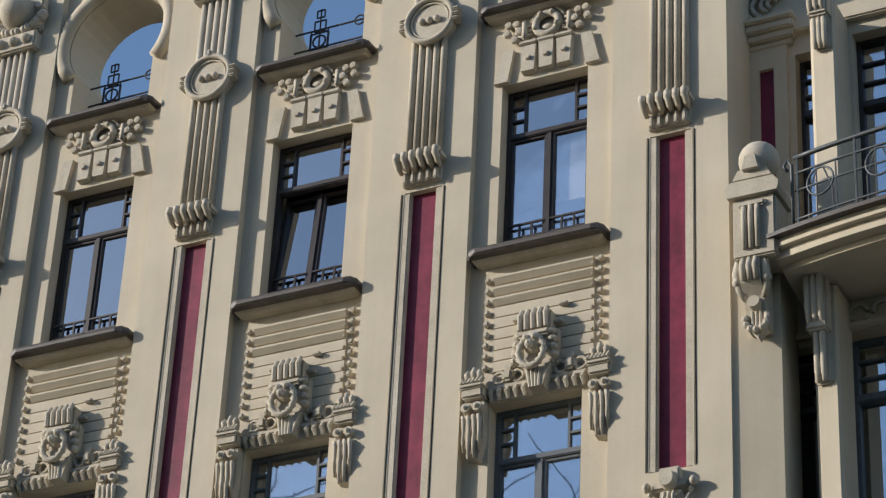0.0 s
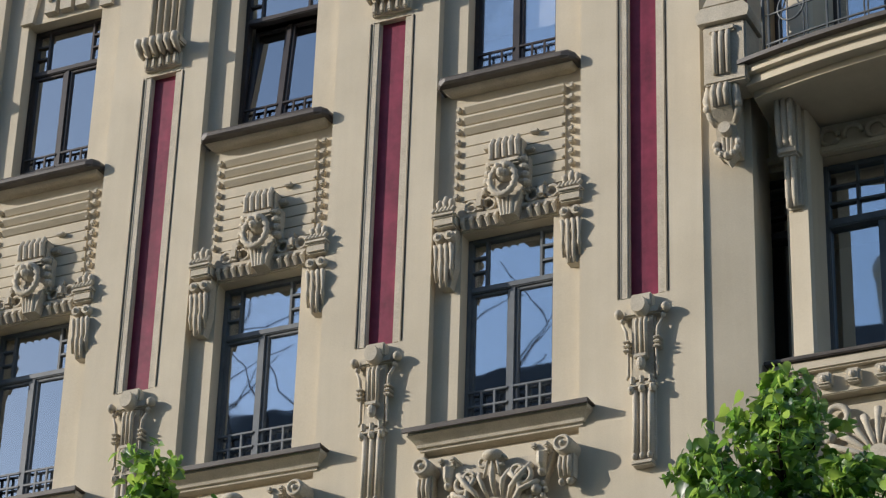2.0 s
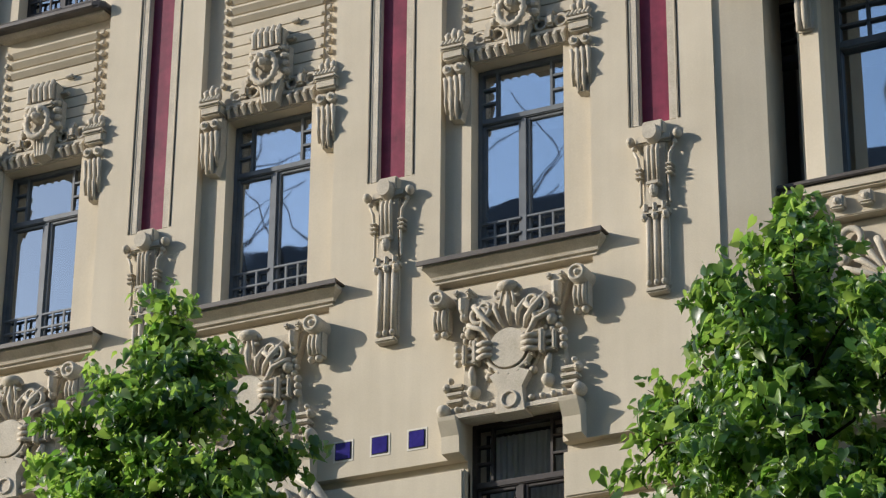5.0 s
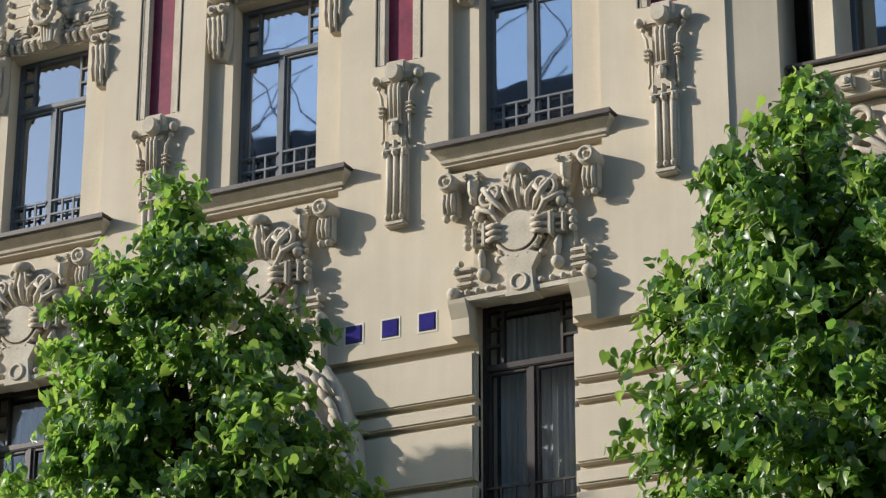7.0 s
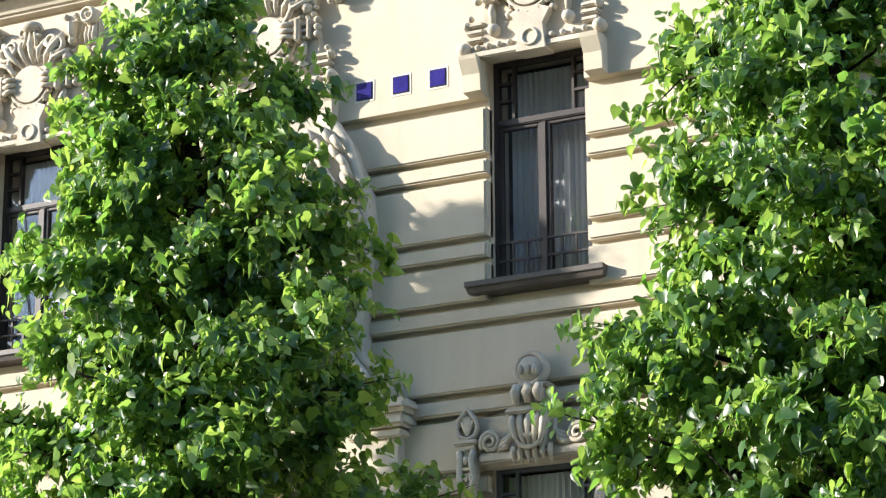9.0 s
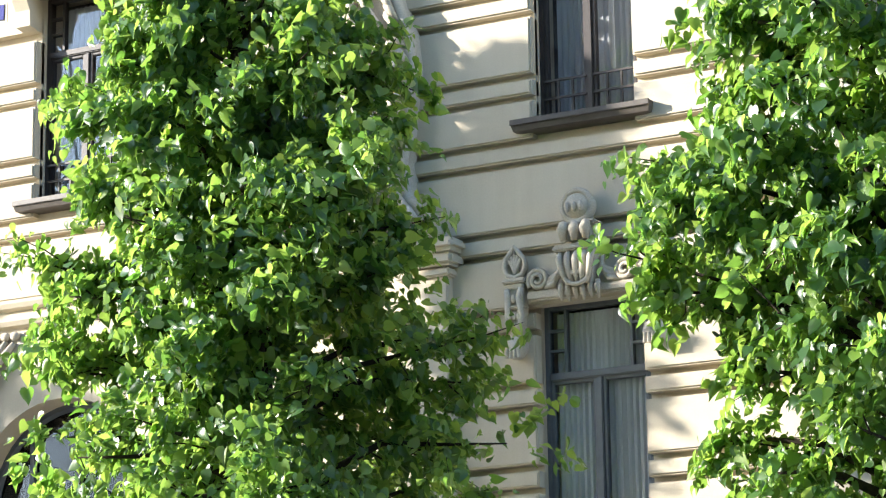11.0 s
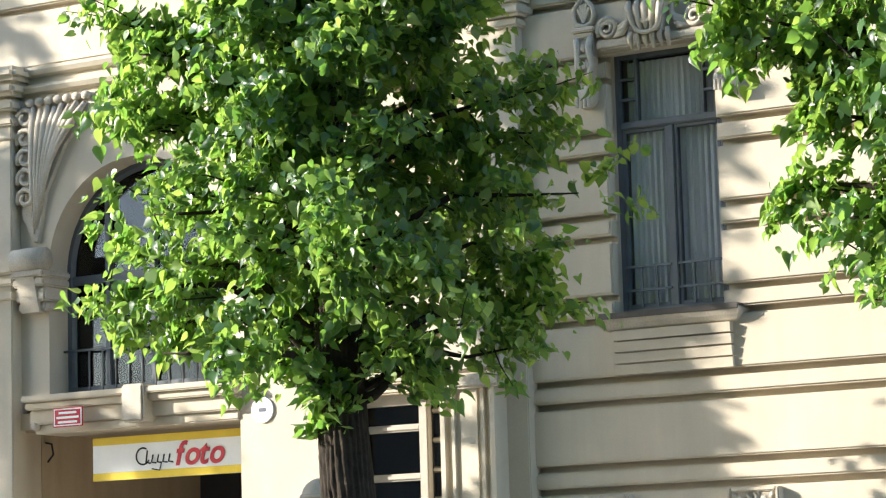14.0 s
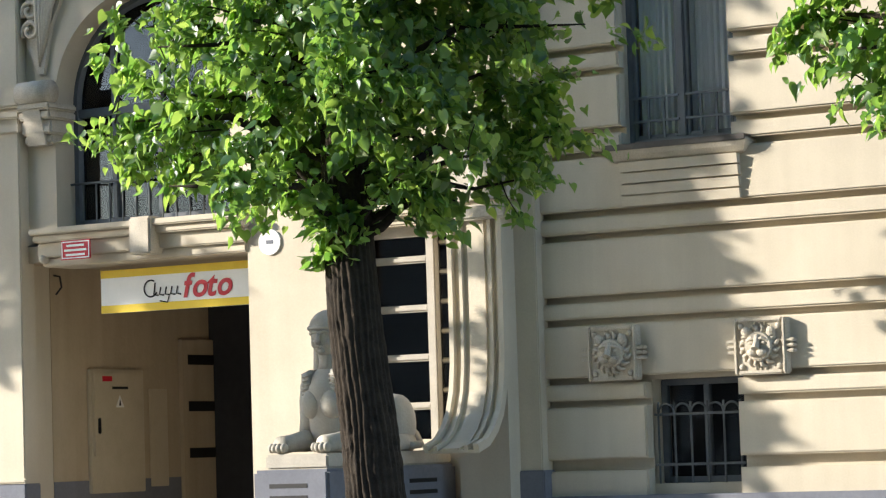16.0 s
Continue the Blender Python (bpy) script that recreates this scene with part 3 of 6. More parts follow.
def fluted_strip():
    """Five rods with a ring medallion, on a five-lugged bracket; base at the red panel's top."""
    t = thing("fluted_strip", "fluted stucco pilaster strip with ring medallion and lugged bracket", "ornament", "fluted strips")
    for i in range(5):
        bm = bm_()
        x = -0.20 + 0.10 * i
        tube(bm, [(x, -0.03, 0.40), (x, -0.03, 3.62)], 0.040, 12)
        part("rod", bm, RELIEF, t, smooth=True)
    bm = bm_()
    box(bm, -0.25, 0.25, -0.012, 0.03, 0.38, 3.64)
    part("backing", bm, RELIEF, t)
    bm = bm_()
    box(bm, -0.29, 0.29, -0.16, 0.02, 0.30, 0.40, 0.02)
    box(bm, -0.25, 0.25, -0.055, 0.02, 0.04, 0.24, 0.012)
    part("bracket_plate", bm, RELIEF, t)
    for i in range(5):
        bm = bm_()
        box(bm, -0.225 + 0.1 * i, -0.175 + 0.1 * i, -0.095, 0.0, 0.05, 0.20, 0.012)
        part("tooth", bm, RELIEF, t)
    for i in range(6):
        bm = bm_()
        x = -0.255 + 0.102 * i
        tube(bm, [(x, -0.14, 0.40), (x, -0.20, 0.365), (x, -0.205, 0.30), (x, -0.14, 0.23), (x, -0.06, 0.205)], [0.036, 0.043, 0.043, 0.038, 0.026], 10)
        part("lug", bm, RELIEF, t, smooth=True)
    m = part("medallion", disc(bm_(), 0.03, 2.33, 0.32, -0.10, 0.0, 28), RELIEF, t)
    bm = bm_()
    hoop(bm, 0.03, 2.33, -0.12, 0.31, 0.036, 30, sides=8)
    hoop(bm, 0.03, 2.33, -0.11, 0.25, 0.014, 30)
    part("rim", bm, RELIEF, m, smooth=True)
    bm = bm_()
    for x in (-0.07, 0.03, 0.13):
        ball(bm, (x, -0.12, 2.33), 0.045, 10)
    part("beads", bm, RELIEF, m, smooth=True)
    for s in (-1, 1):
        bm = bm_()
        for q in (-0.07, 0.0, 0.07):
            stud(bm, 0.03 + s * 0.355, 2.33 + q, -0.16, -0.02, 0.09, 0.045, 0.015)
        part("lug", bm, RELIEF, m)
    bm = bm_()
    stud(bm, 0.03, 2.68, -0.17, -0.02, 0.06, 0.1, 0.015)
    part("lug", bm, RELIEF, m)
    bm = bm_()
    box(bm, -0.33, 0.33, -0.13, 0.02, 3.60, 3.88, 0.02)
    for x in (-0.2, 0.0, 0.2):
        ball(bm, (x, -0.13, 3.74), 0.075, 12)
    part("studded_band", bm, RELIEF, t)
    bm = bm_()
    ball(bm, (0.0, -0.12, 4.22), 0.25, 20)
    part("globe", bm, RELIEF, t, smooth=True)
    bm = bm_()
    box(bm, -0.36, 0.36, -0.08, 0.02, 3.9, 4.9, 0.02)
    for s in (-1, 1):
        for k in range(7):
            a = radians(200 + 22 * k) if s < 0 else radians(-20 - 22 * k)
            ball(bm, (0.36 * math.cos(a) * 1.15, -0.1, 4.22 + 0.30 * math.sin(a)), 0.07, 8)
        stud(bm, s * 0.34, 4.30, -0.15, -0.02, 0.12, 0.2, 0.02)
    for q in (4.6, 4.72, 4.84):
        box(bm, -0.3, 0.3, -0.12, 0, q, q + 0.06, 0.012)
    part("wreath", bm, RELIEF, t)
    return t


def striped_panel():
    """Stucco slats with bead columns, a wreathed mask and a dentilled lintel; base at the window top."""
    t = thing("mask_panel", "slatted stucco panel with a wreathed mask and dentilled lintel", "ornament", "mask panels")
    y = RECESS
    for i in range(9):
        bm = bm_()
        z = 0.42 + 0.14 * i
        h = 0.122 if i < 6 else 0.085
        d = 0.032 if i < 6 else 0.085
        prism(bm, [(y + 0.02, z), (y - d * (0.85 if i < 6 else 0.4), z), (y - d, z + h * 0.7), (y - d, z + h), (y + 0.02, z + h)], -0.54, 0.68, "x")
        part("slat", bm, STUCCO, t)
        for x in (-0.62, 0.76):
            bm = bm_()
            stud(bm, x, z + 0.06, y - 0.075, y + 0.02, 0.06, 0.065, 0.012)
            part("bead", bm, RELIEF, t)
            if x > 0 and i > 0:
                bm = bm_()
                stud(bm, x - 0.1, z + 0.02, y - 0.06, y + 0.02, 0.035, 0.035, 0.008)
                part("bead", bm, RELIEF, t)
    for x, z in ((-0.23, 1.0), (0.33, 1.1), (0.28, 0.88), (-0.05, 0.98)):
        bm = bm_()
        stud(bm, x, z, y - 0.1, y, 0.1, 0.045, 0.01)
        part("bead", bm, RELIEF, t)
    x0 = 0.03
    m = part("mask", bm_(), RELIEF, t)
    bm = bm_()
    # drapery behind, ribbed hood, brow, cheeks and muzzle as plain lumps
    box(bm, x0 - 0.16, x0 + 0.26, y - 0.16, y + 0.02, 0.30, 0.80, 0.04)
    box(bm, x0 - 0.17, x0 + 0.19, y - 0.19, y + 0.02, 0.70, 1.02, 0.03)
    for i in range(5):
        tube(bm, [(x0 - 0.145 + 0.075 * i, y - 0.18, 1.02), (x0 - 0.15 + 0.077 * i, y - 0.23, 0.92), (x0 - 0.16 + 0.08 * i, y - 0.21, 0.76)], [0.028, 0.034, 0.03], 8)
    box(bm, x0 - 0.19, x0 + 0.20, y - 0.24, y, 0.66, 0.74, 0.025)
    ball(bm, (x0, y - 0.17, 0.60), 0.13, 14, (1, 0.9, 1.05))
    ball(bm, (x0 - 0.05, y - 0.28, 0.62), 0.04, 8)
    ball(bm, (x0 + 0.05, y - 0.28, 0.62), 0.04, 8)
    ball(bm, (x0, y - 0.30, 0.53), 0.05, 8)
    for s in (-1, 1):
        for k in range(4):
            ball(bm, (x0 + s * (0.20 + 0.012 * k), y - 0.14, 0.72 - 0.1 * k), 0.062, 8, (1, 1, 0.8))
    bm.to_mesh(m.data)
    bm.free()
    bm = bm_()
    n = 28
    pts = [(x0 + 0.15 * math.cos(2 * math.pi * i / n), y - 0.24, 0.46 + 0.18 * math.sin(2 * math.pi * i / n)) for i in range(n)]
    tube(bm, pts, [0.028 if i % 2 else 0.046 for i in range(n)], 8, True)
    part("wreath", bm, RELIEF, m, smooth=True)
    bm = bm_()
    prism(bm, [(x0 - 0.15, 0.34), (x0 - 0.05, 0.02), (x0 + 0.13, 0.04), (x0 + 0.22, 0.36)], y + 0.02, y - 0.17, "y", 0.85)
    for k in range(4):
        rod(bm, x0 - 0.07 + 0.05 * k, 0.28, x0 - 0.03 + 0.035 * k, 0.05, y - 0.17, 0.022)
    part("pendant", bm, RELIEF, m)
    bm = bm_()
    box(bm, -0.56, 0.62, y - 0.08, y + 0.02, 0.16, 0.22, 0.012)
    box(bm, -0.56, 0.62, y - 0.04, y + 0.02, 0.03, 0.17, 0.012)
    part("lintel", bm, RELIEF, t)
    for i in range(12):
        x = -0.52 + 0.1 * i
        if abs(x - 0.06) < 0.14:
            continue
        bm = bm_()
        tube(bm, [(x, y - 0.06, 0.17), (x, y - 0.09, 0.12), (x + 0.01, y - 0.05, 0.04)], [0.028, 0.032, 0.02], 6)
        part("dentil", bm, RELIEF, t)
    for x in (-0.42, -0.20, 0.31, 0.55):
        bm = bm_()
        hoop(bm, x, 0.30, y - 0.06, 0.07, 0.024, 14)
        part("scroll", bm, RELIEF, t, smooth=True)
    for x in (-0.31, 0.43):
        bm = bm_()
        stud(bm, x, 0.31, y - 0.13, y + 0.01, 0.12, 0.15, 0.03)
        disc(bm, x, 0.42, 0.04, y - 0.1, y, 10)
        part("urn", bm, RELIEF, t)
    return t


def side_bracket():
    """A hanging bracket: fan, rope band, two bosses, four fringed strips. Base at its foot."""
    t = thing("hanging_bracket", "hanging stucco bracket with two bosses and fringed strips", "ornament", "hanging brackets")
    y = 0.06
    bm = bm_()
    box(bm, -0.13, 0.13, y - 0.12, y + 0.09, 0.74, 0.92, 0.02)
    box(bm, -0.145, 0.145, y - 0.15, y + 0.09, 0.84, 0.90, 0.02)
    part("cap", bm, RELIEF, t)
    bm = bm_()
    for i in range(6):
        rod(bm, -0.14 + 0.047 * i, 0.92, -0.10 + 0.047 * i, 0.97, y - 0.11, 0.024)
    part("rope", bm, RELIEF, t)
    for x in (-0.07, 0.0, 0.07):
        bm = bm_()
        tube(bm, [(x, y - 0.06, 0.96), (x * 1.1, y - 0.08, 1.05), (x * 0.9, y - 0.07, 1.13 - abs(x) * 0.6)], [0.035, 0.04, 0.022], 8)
        part("tongue", bm, RELIEF, t, smooth=True)
    bm = bm_()
    prism(bm, [(-0.125, 0.74), (-0.125, 0.25), (-0.07, 0.02), (0.07, 0.0), (0.125, 0.25), (0.125, 0.74)], y + 0.09, y - 0.05, "y", 0.95)
    part("shaft", bm, RELIEF, t)
    for x in (-0.068, 0.068):
        bm = bm_()
        disc(bm, x, 0.62, 0.068, y - 0.12, y - 0.02, 14, 0.8)
        ball(bm, (x, y - 0.12, 0.62), 0.03, 8)
        part("boss", bm, RELIEF, t)
    for i in range(4):
        bm = bm_()
        x = -0.095 + 0.063 * i
        a = 0.02 if i in (1, 2) else 0.10
        tube(bm, [(x - 0.02, y - 0.08, 0.53), (x + 0.012, y - 0.11, 0.47), (x, y - 0.085, 0.30), (x + 0.012, y - 0.10, 0.22), (x, y - 0.08, a + 0.10), (x, y - 0.06, a)], [0.022, 0.027, 0.016, 0.025, 0.02, 0.014], 8)
        part("fringe", bm, RELIEF, t, smooth=True)
    return t


def pier_drop():
    """The long drop under a red panel. Base at its foot."""
    t = thing("pier_drop", "long hanging stucco drop with bosses and three rods on a pier", "ornament", "pier drops")
    bm = bm_()
    box(bm, -0.14, 0.14, -0.10, 0.02, 1.76, 1.93, 0.02)
    box(bm, -0.24, 0.24, -0.07, 0.02, 1.69, 1.79, 0.02)
    part("head_block", bm, RELIEF, t)
    bm = bm_()
    disc(bm, 0.0, 1.77, 0.11, -0.17, -0.07, 22, 0.85)
    part("boss", bm, RELIEF, t)
    for s in (-1, 1):
        bm = bm_()
        ball(bm, (s * 0.31, -0.06, 1.74), 0.055, 12)
        ball(bm, (s * 0.27, -0.05, 1.655), 0.034, 8)
        part("knob", bm, RELIEF, t, smooth=True)
        bm = bm_()
        tube(bm, [(s * 0.27, -0.06, 1.62), (s * 0.21, -0.07, 1.52), (s * 0.185, -0.06, 1.30), (s * 0.19, -0.05, 1.02), (s * 0.21, -0.06, 0.98)], [0.016, 0.021, 0.018, 0.018, 0.014], 8)
        part("side_strip", bm, RELIEF, t, smooth=True)
        for q in (1.30, 1.35, 1.40):
            bm = bm_()
            stud(bm, s * 0.2, q, -0.1, 0.0, 0.09, 0.025, 0.008)
            part("bar", bm, RELIEF, t)
    bm = bm_()
    box(bm, -0.16, 0.16, -0.05, 0.02, 0.95, 1.70, 0.02)
    part("shaft", bm, RELIEF, t)
    for x in (-0.06, 0.0, 0.06):
        bm = bm_()
        tube(bm, [(x, -0.08, 1.64), (x, -0.10, 1.58), (x, -0.08, 1.22)], 0.024, 8)
        part("rod", bm, RELIEF, t, smooth=True)
    bm = bm_()
    stud(bm, 0, 1.20, -0.13, 0, 0.17, 0.05)
    ball(bm, (0, -0.10, 1.12), 0.06, 10, (1, 0.8, 1.3))
    part("pendant", bm, RELIEF, t)
    bm = bm_()
    box(bm, -0.18, 0.18, -0.09, 0.02, 0.86, 0.93, 0.015)
    for s in (-1, 0, 1):
        ball(bm, (s * 0.14, -0.08, 0.84), 0.045, 8)
        rod(bm, s * 0.12, 0.98, s * 0.12, 0.90, -0.08, 0.03)
    part("crown_band", bm, RELIEF, t)
    bm = bm_()
    box(bm, -0.15, 0.15, -0.05, 0.02, 0.06, 0.90, 0.012)
    part("shaft", bm, RELIEF, t)
    for x in (-0.10, 0.0, 0.10):
        bm = bm_()
        tube(bm, [(x, -0.055, 0.12), (x, -0.055, 0.84)], 0.036, 8)
        part("rod", bm, RELIEF, t, smooth=True)
        bm = bm_()
        ball(bm, (x, -0.08, 0.10), 0.036, 8)
        part("bead", bm, RELIEF, t, smooth=True)
    bm = bm_()
    box(bm, -0.14, 0.14, -0.10, 0.02, 0.0, 0.055, 0.015)
    part("foot", bm, RELIEF, t)
    return t


def cartouche():
    """The large relief over a first-floor window. Base at the window top."""
    t = thing("cartouche_relief", "large cast stucco cartouche with round shield, leaf fan and volutes", "ornament", "cartouche reliefs")
    bm = bm_()
    prism(bm, [(-0.58, 0.02), (0.62, 0.02), (0.60, 0.55), (0.52, 0.95), (0.66, 1.36), (-0.64, 1.36), (-0.50, 0.95), (-0.56, 0.5)], 0.02, -0.07, "y", 0.98)
    part("backing", bm, RELIEF, t)
    bm = bm_()
    disc(bm, 0.0, 0.68, 0.225, -0.15, 0.0, 28, 0.96)
    part("shield", bm, RELIEF, t)
    bm = bm_()
    hoop(bm, 0.0, 0.68, -0.11, 0.255, 0.032, 28, 150, 390, 8)
    hoop(bm, 0.0, 0.68, -0.07, 0.32, 0.022, 28, 190, 350, 6)
    part("shield_rim", bm, RELIEF, t, smooth=True)
    for k in range(7):
        a = radians(39 + 17 * k)
        bm = bm_()
        r0, r1 = 0.27, (0.55, 0.66)[k % 2]
        pts = [(r * math.cos(a) * (1 + 0.12 * (r > 0.45)), -0.09 - 0.06 * math.sin(math.pi * (r - r0) / (r1 - r0)), 0.68 + r * math.sin(a)) for r in np.linspace(r0, r1, 5)]
        tube(bm, pts, [0.016, 0.028, 0.034, 0.030, 0.040] if k % 2 else [0.014, 0.022, 0.026, 0.026, 0.036], 8)
        part("petal", bm, RELIEF, t, smooth=True)
    bm = bm_()
    ball(bm, (0.0, -0.13, 1.36), 0.10, 14, (1.25, 0.9, 0.7))
    for q in (-1, 1):
        hoop(bm, q * 0.10, 1.30, -0.14, 0.05, 0.02, 12, 0, 300)
    for q in (-0.05, 0.0, 0.05):
        rod(bm, q, 1.31, q * 1.8, 1.12, -0.15, 0.016)
    part("leaf_crest", bm, RELIEF, t, smooth=True)
    for k in range(7):
        bm = bm_()
        a = radians(200 + 23 * k)
        stud(bm, 0.285 * math.cos(a), 0.68 + 0.285 * math.sin(a), -0.15, -0.02, 0.04, 0.04, 0.012)
        part("bead", bm, RELIEF, t)
    for s in (-1, 1):
        bm = bm_()
        hoop(bm, s * 0.34, 1.10, -0.12, 0.085, 0.028, 16, sides=8)
        ball(bm, (s * 0.34, -0.11, 1.10), 0.04, 8)
        part("volute", bm, RELIEF, t, smooth=True)
        bm = bm_()
        tube(bm, [(s * (0.20 + 0.10 * math.sin(q * 3.2)), -0.13, 0.80 + 0.34 * q) for q in np.linspace(0, 1, 7)], [0.016, 0.024, 0.03, 0.03, 0.026, 0.024, 0.036], 8)
        hoop(bm, s * 0.27, 1.16, -0.13, 0.06, 0.022, 12, 0, 270)
        part("tendril", bm, RELIEF, t, smooth=True)
        bm = bm_()
        ball(bm, (s * 0.46, -0.08, 0.94), 0.065, 12)
        part("rosette", bm, RELIEF, t, smooth=True)
        for k in range(8):
            bm = bm_()
            ball(bm, (s * 0.46 + 0.095 * math.cos(k * 0.785), -0.07, 0.94 + 0.095 * math.sin(k * 0.785)), 0.034, 7)
            part("rosette_leaf", bm, RELIEF, t, smooth=True)
        # fingers that clasp the shield
        for k in range(3):
            bm = bm_()
            tube(bm, [(s * 0.35, -0.14, 0.61 + 0.075 * k), (s * 0.25, -0.18, 0.615 + 0.07 * k), (s * 0.17, -0.165, 0.62 + 0.067 * k)], [0.026, 0.026, 0.018], 8)
            part("finger", bm, RELIEF, t, smooth=True)
        for q in (0.62, 0.70, 0.78):
            bm = bm_()
            ball(bm, (s * 0.60, -0.10, q), 0.042, 8)
            part("bead", bm, RELIEF, t, smooth=True)
        bm = bm_()
        tube(bm, [(s * 0.44, -0.09, 0.56), (s * 0.43, -0.11, 0.46), (s * 0.42, -0.10, 0.34)], [0.024, 0.042, 0.026], 8)
        ball(bm, (s * 0.42, -0.09, 0.28), 0.07, 12)
        part("tassel", bm, RELIEF, t, smooth=True)
        bm = bm_()
        ball(bm, (s * 0.25, -0.08, 0.42), 0.045, 8)
        part("bead", bm, RELIEF, t, smooth=True)
        bm = bm_()
        box(bm, *sorted((s * 0.35, s * 0.40)), -0.17, 0.0, 0.56, 0.82, 0.012)
        for q in (0.61, 0.685, 0.76):
            box(bm, *sorted((s * 0.40, s * 0.50)), -0.12, 0.0, q - 0.02, q + 0.02, 0.008)
        box(bm, *sorted((s * 0.49, s * 0.53)), -0.15, 0.0, 0.58, 0.80, 0.012)
        part("clasp_band", bm, RELIEF, t)
        # small drops and corner consoles under the cornice
        bm = bm_()
        box(bm, *sorted((s * 0.45, s * 0.62)), -0.12, 0.0, 1.320, 1.440, 0.02)
        tube(bm, [(s * 0.53, -0.10, 1.320), (s * 0.53, -0.11, 1.200), (s * 0.53, -0.08, 1.120)], [0.06, 0.05, 0.03], 8)
        ball(bm, (s * 0.53, -0.10, 1.120), 0.045, 8)
        for q in (-0.07, 0.07):
            stud(bm, s * 0.53 + q, 1.400, -0.16, 0, 0.06, 0.06, 0.015)
        part("drop", bm, RELIEF, t)
        c = part("console", bm_(), RELIEF, t)
        bm = bm_()
        disc(bm, s * 0.80, 1.350, 0.105, -0.18, 0.0, 20, 0.96)
        box(bm, s * 0.80 - 0.08, s * 0.80 + 0.08, -0.12, 0.0, 1.000, 1.300, 0.02)
        bm.to_mesh(c.data)
        bm.free()
        bm = bm_()
        hoop(bm, s * 0.80, 1.350, -0.18, 0.078, 0.02, 16)
        ball(bm, (s * 0.80, -0.18, 1.350), 0.034, 8)
        part("scroll", bm, RELIEF, c, smooth=True)
        for q in (-0.05, 0.0, 0.05):
            bm = bm_()
            tube(bm, [(s * 0.80 + q, -0.13, 1.230), (s * 0.80 + q, -0.145, 1.120), (s * 0.80 + q, -0.12, 1.020)], 0.018, 8)
            part("rod", bm, RELIEF, c, smooth=True)
        for q in (-0.045, 0.045):
            bm = bm_()
            ball(bm, (s * 0.80 + q, -0.10, 0.970), 0.038, 8)
            part("bead", bm, RELIEF, c, smooth=True)
        # tabs and balls at the lower corners
        bm = bm_()
        for q in (0.22, 0.30, 0.38):
            box(bm, *sorted((s * 0.55, s * 0.74)), -0.10, 0.0, q - 0.025, q + 0.025, 0.012)
        ball(bm, (s * 0.74, -0.07, 0.38), 0.05, 10)
        ball(bm, (s * 0.70, -0.07, 0.46), 0.035, 8)
        part("tab", bm, RELIEF, t)
        bm = bm_()
        ball(bm, (s * 0.76, -0.09, 0.12), 0.075, 12)
        part("ball", bm, RELIEF, t, smooth=True)
        bm = bm_()
        prism(bm, [(0.0, -0.36), (-0.10, -0.34), (-0.11, -0.16), (-0.17, -0.02), (-0.18, 0.02), (0.0, 0.02)], s * 0.68 - 0.10, s * 0.68 + 0.10, "x")
        part("jamb_console", bm, STUCCO, t)
    bm = bm_()
    box(bm, -0.74, 0.76, -0.12, 0.02, 0.0, 0.07, 0.012)
    box(bm, -0.70, 0.72, -0.08, 0.02, 0.07, 0.16, 0.012)
    part("base_bar", bm, RELIEF, t)
    for i in range(11):
        x = -0.6 + 0.12 * i
        if abs(x) > 0.2:
            bm = bm_()
            ball(bm, (x, -0.10, 0.115), 0.034, 8)
            part("bead", bm, RELIEF, t, smooth=True)
    bm = bm_()
    prism(bm, [(-0.15, -0.04), (0.19, -0.04), (0.16, 0.24), (0.25, 0.40), (0.12, 0.45), (-0.10, 0.45), (-0.22, 0.40), (-0.12, 0.24)], 0.0, -0.145, "y", 0.96)
    part("key_plate", bm, RELIEF, t)
    bm = bm_()
    hoop(bm, 0.02, 0.11, -0.145, 0.085, 0.018, 18)
    part("key_ring", bm, RELIEF, t, smooth=True)
    return t


def repeat(made, places, deep=1.0, wide=1.0):
    made.scale = (wide, deep, 1.0)
    for k, p in enumerate(places):
        if k == 0:
            made.location = p
        else:
            copy_thing(made, pose(*p))


repeat(window_head(), [(c + 0.02, 0, 20.43) for c in BAYS])
repeat(fluted_strip(), [(c, 0, 19.14) for c in PIERS], 1.15)
repeat(striped_panel(), [(c + 0.01, 0, 16.12) for c in BAYS])
repeat(side_bracket(), [(c + d, 0, 15.44) for c in BAYS for d in (-0.69, 0.82)], 1.25)
repeat(pier_drop(), [(c + 0.02, 0, 12.95) for c in PIERS], 1.2, 0.84)
repeat(cartouche(), [(c + 0.035, 0, 11.91) for c in BAYS], 1.4)

for c in PIERS[1:]:
    for x in (c - 0.50, c - 0.065, c + 0.37):
        t = thing("blue_tile", "square cobalt blue glazed tile with pale edging in stucco", "tile", "blue tiles", at=(x, 0, 11.84))
        bm = bm_()
        box(bm, -0.118, 0.118, -0.006, 0.01, -0.118, 0.118)
        part("edging", bm, PALE, t)
        bm = bm_()
        box(bm, -0.098, 0.098, -0.012, 0.01, -0.098, 0.098, 0.004)
        part("dark_line", bm, INK, t)
        bm = bm_()
        box(bm, -0.088, 0.088, -0.017, 0.01, -0.088, 0.088, 0.004)
        part("glaze", bm, BLUE, t)

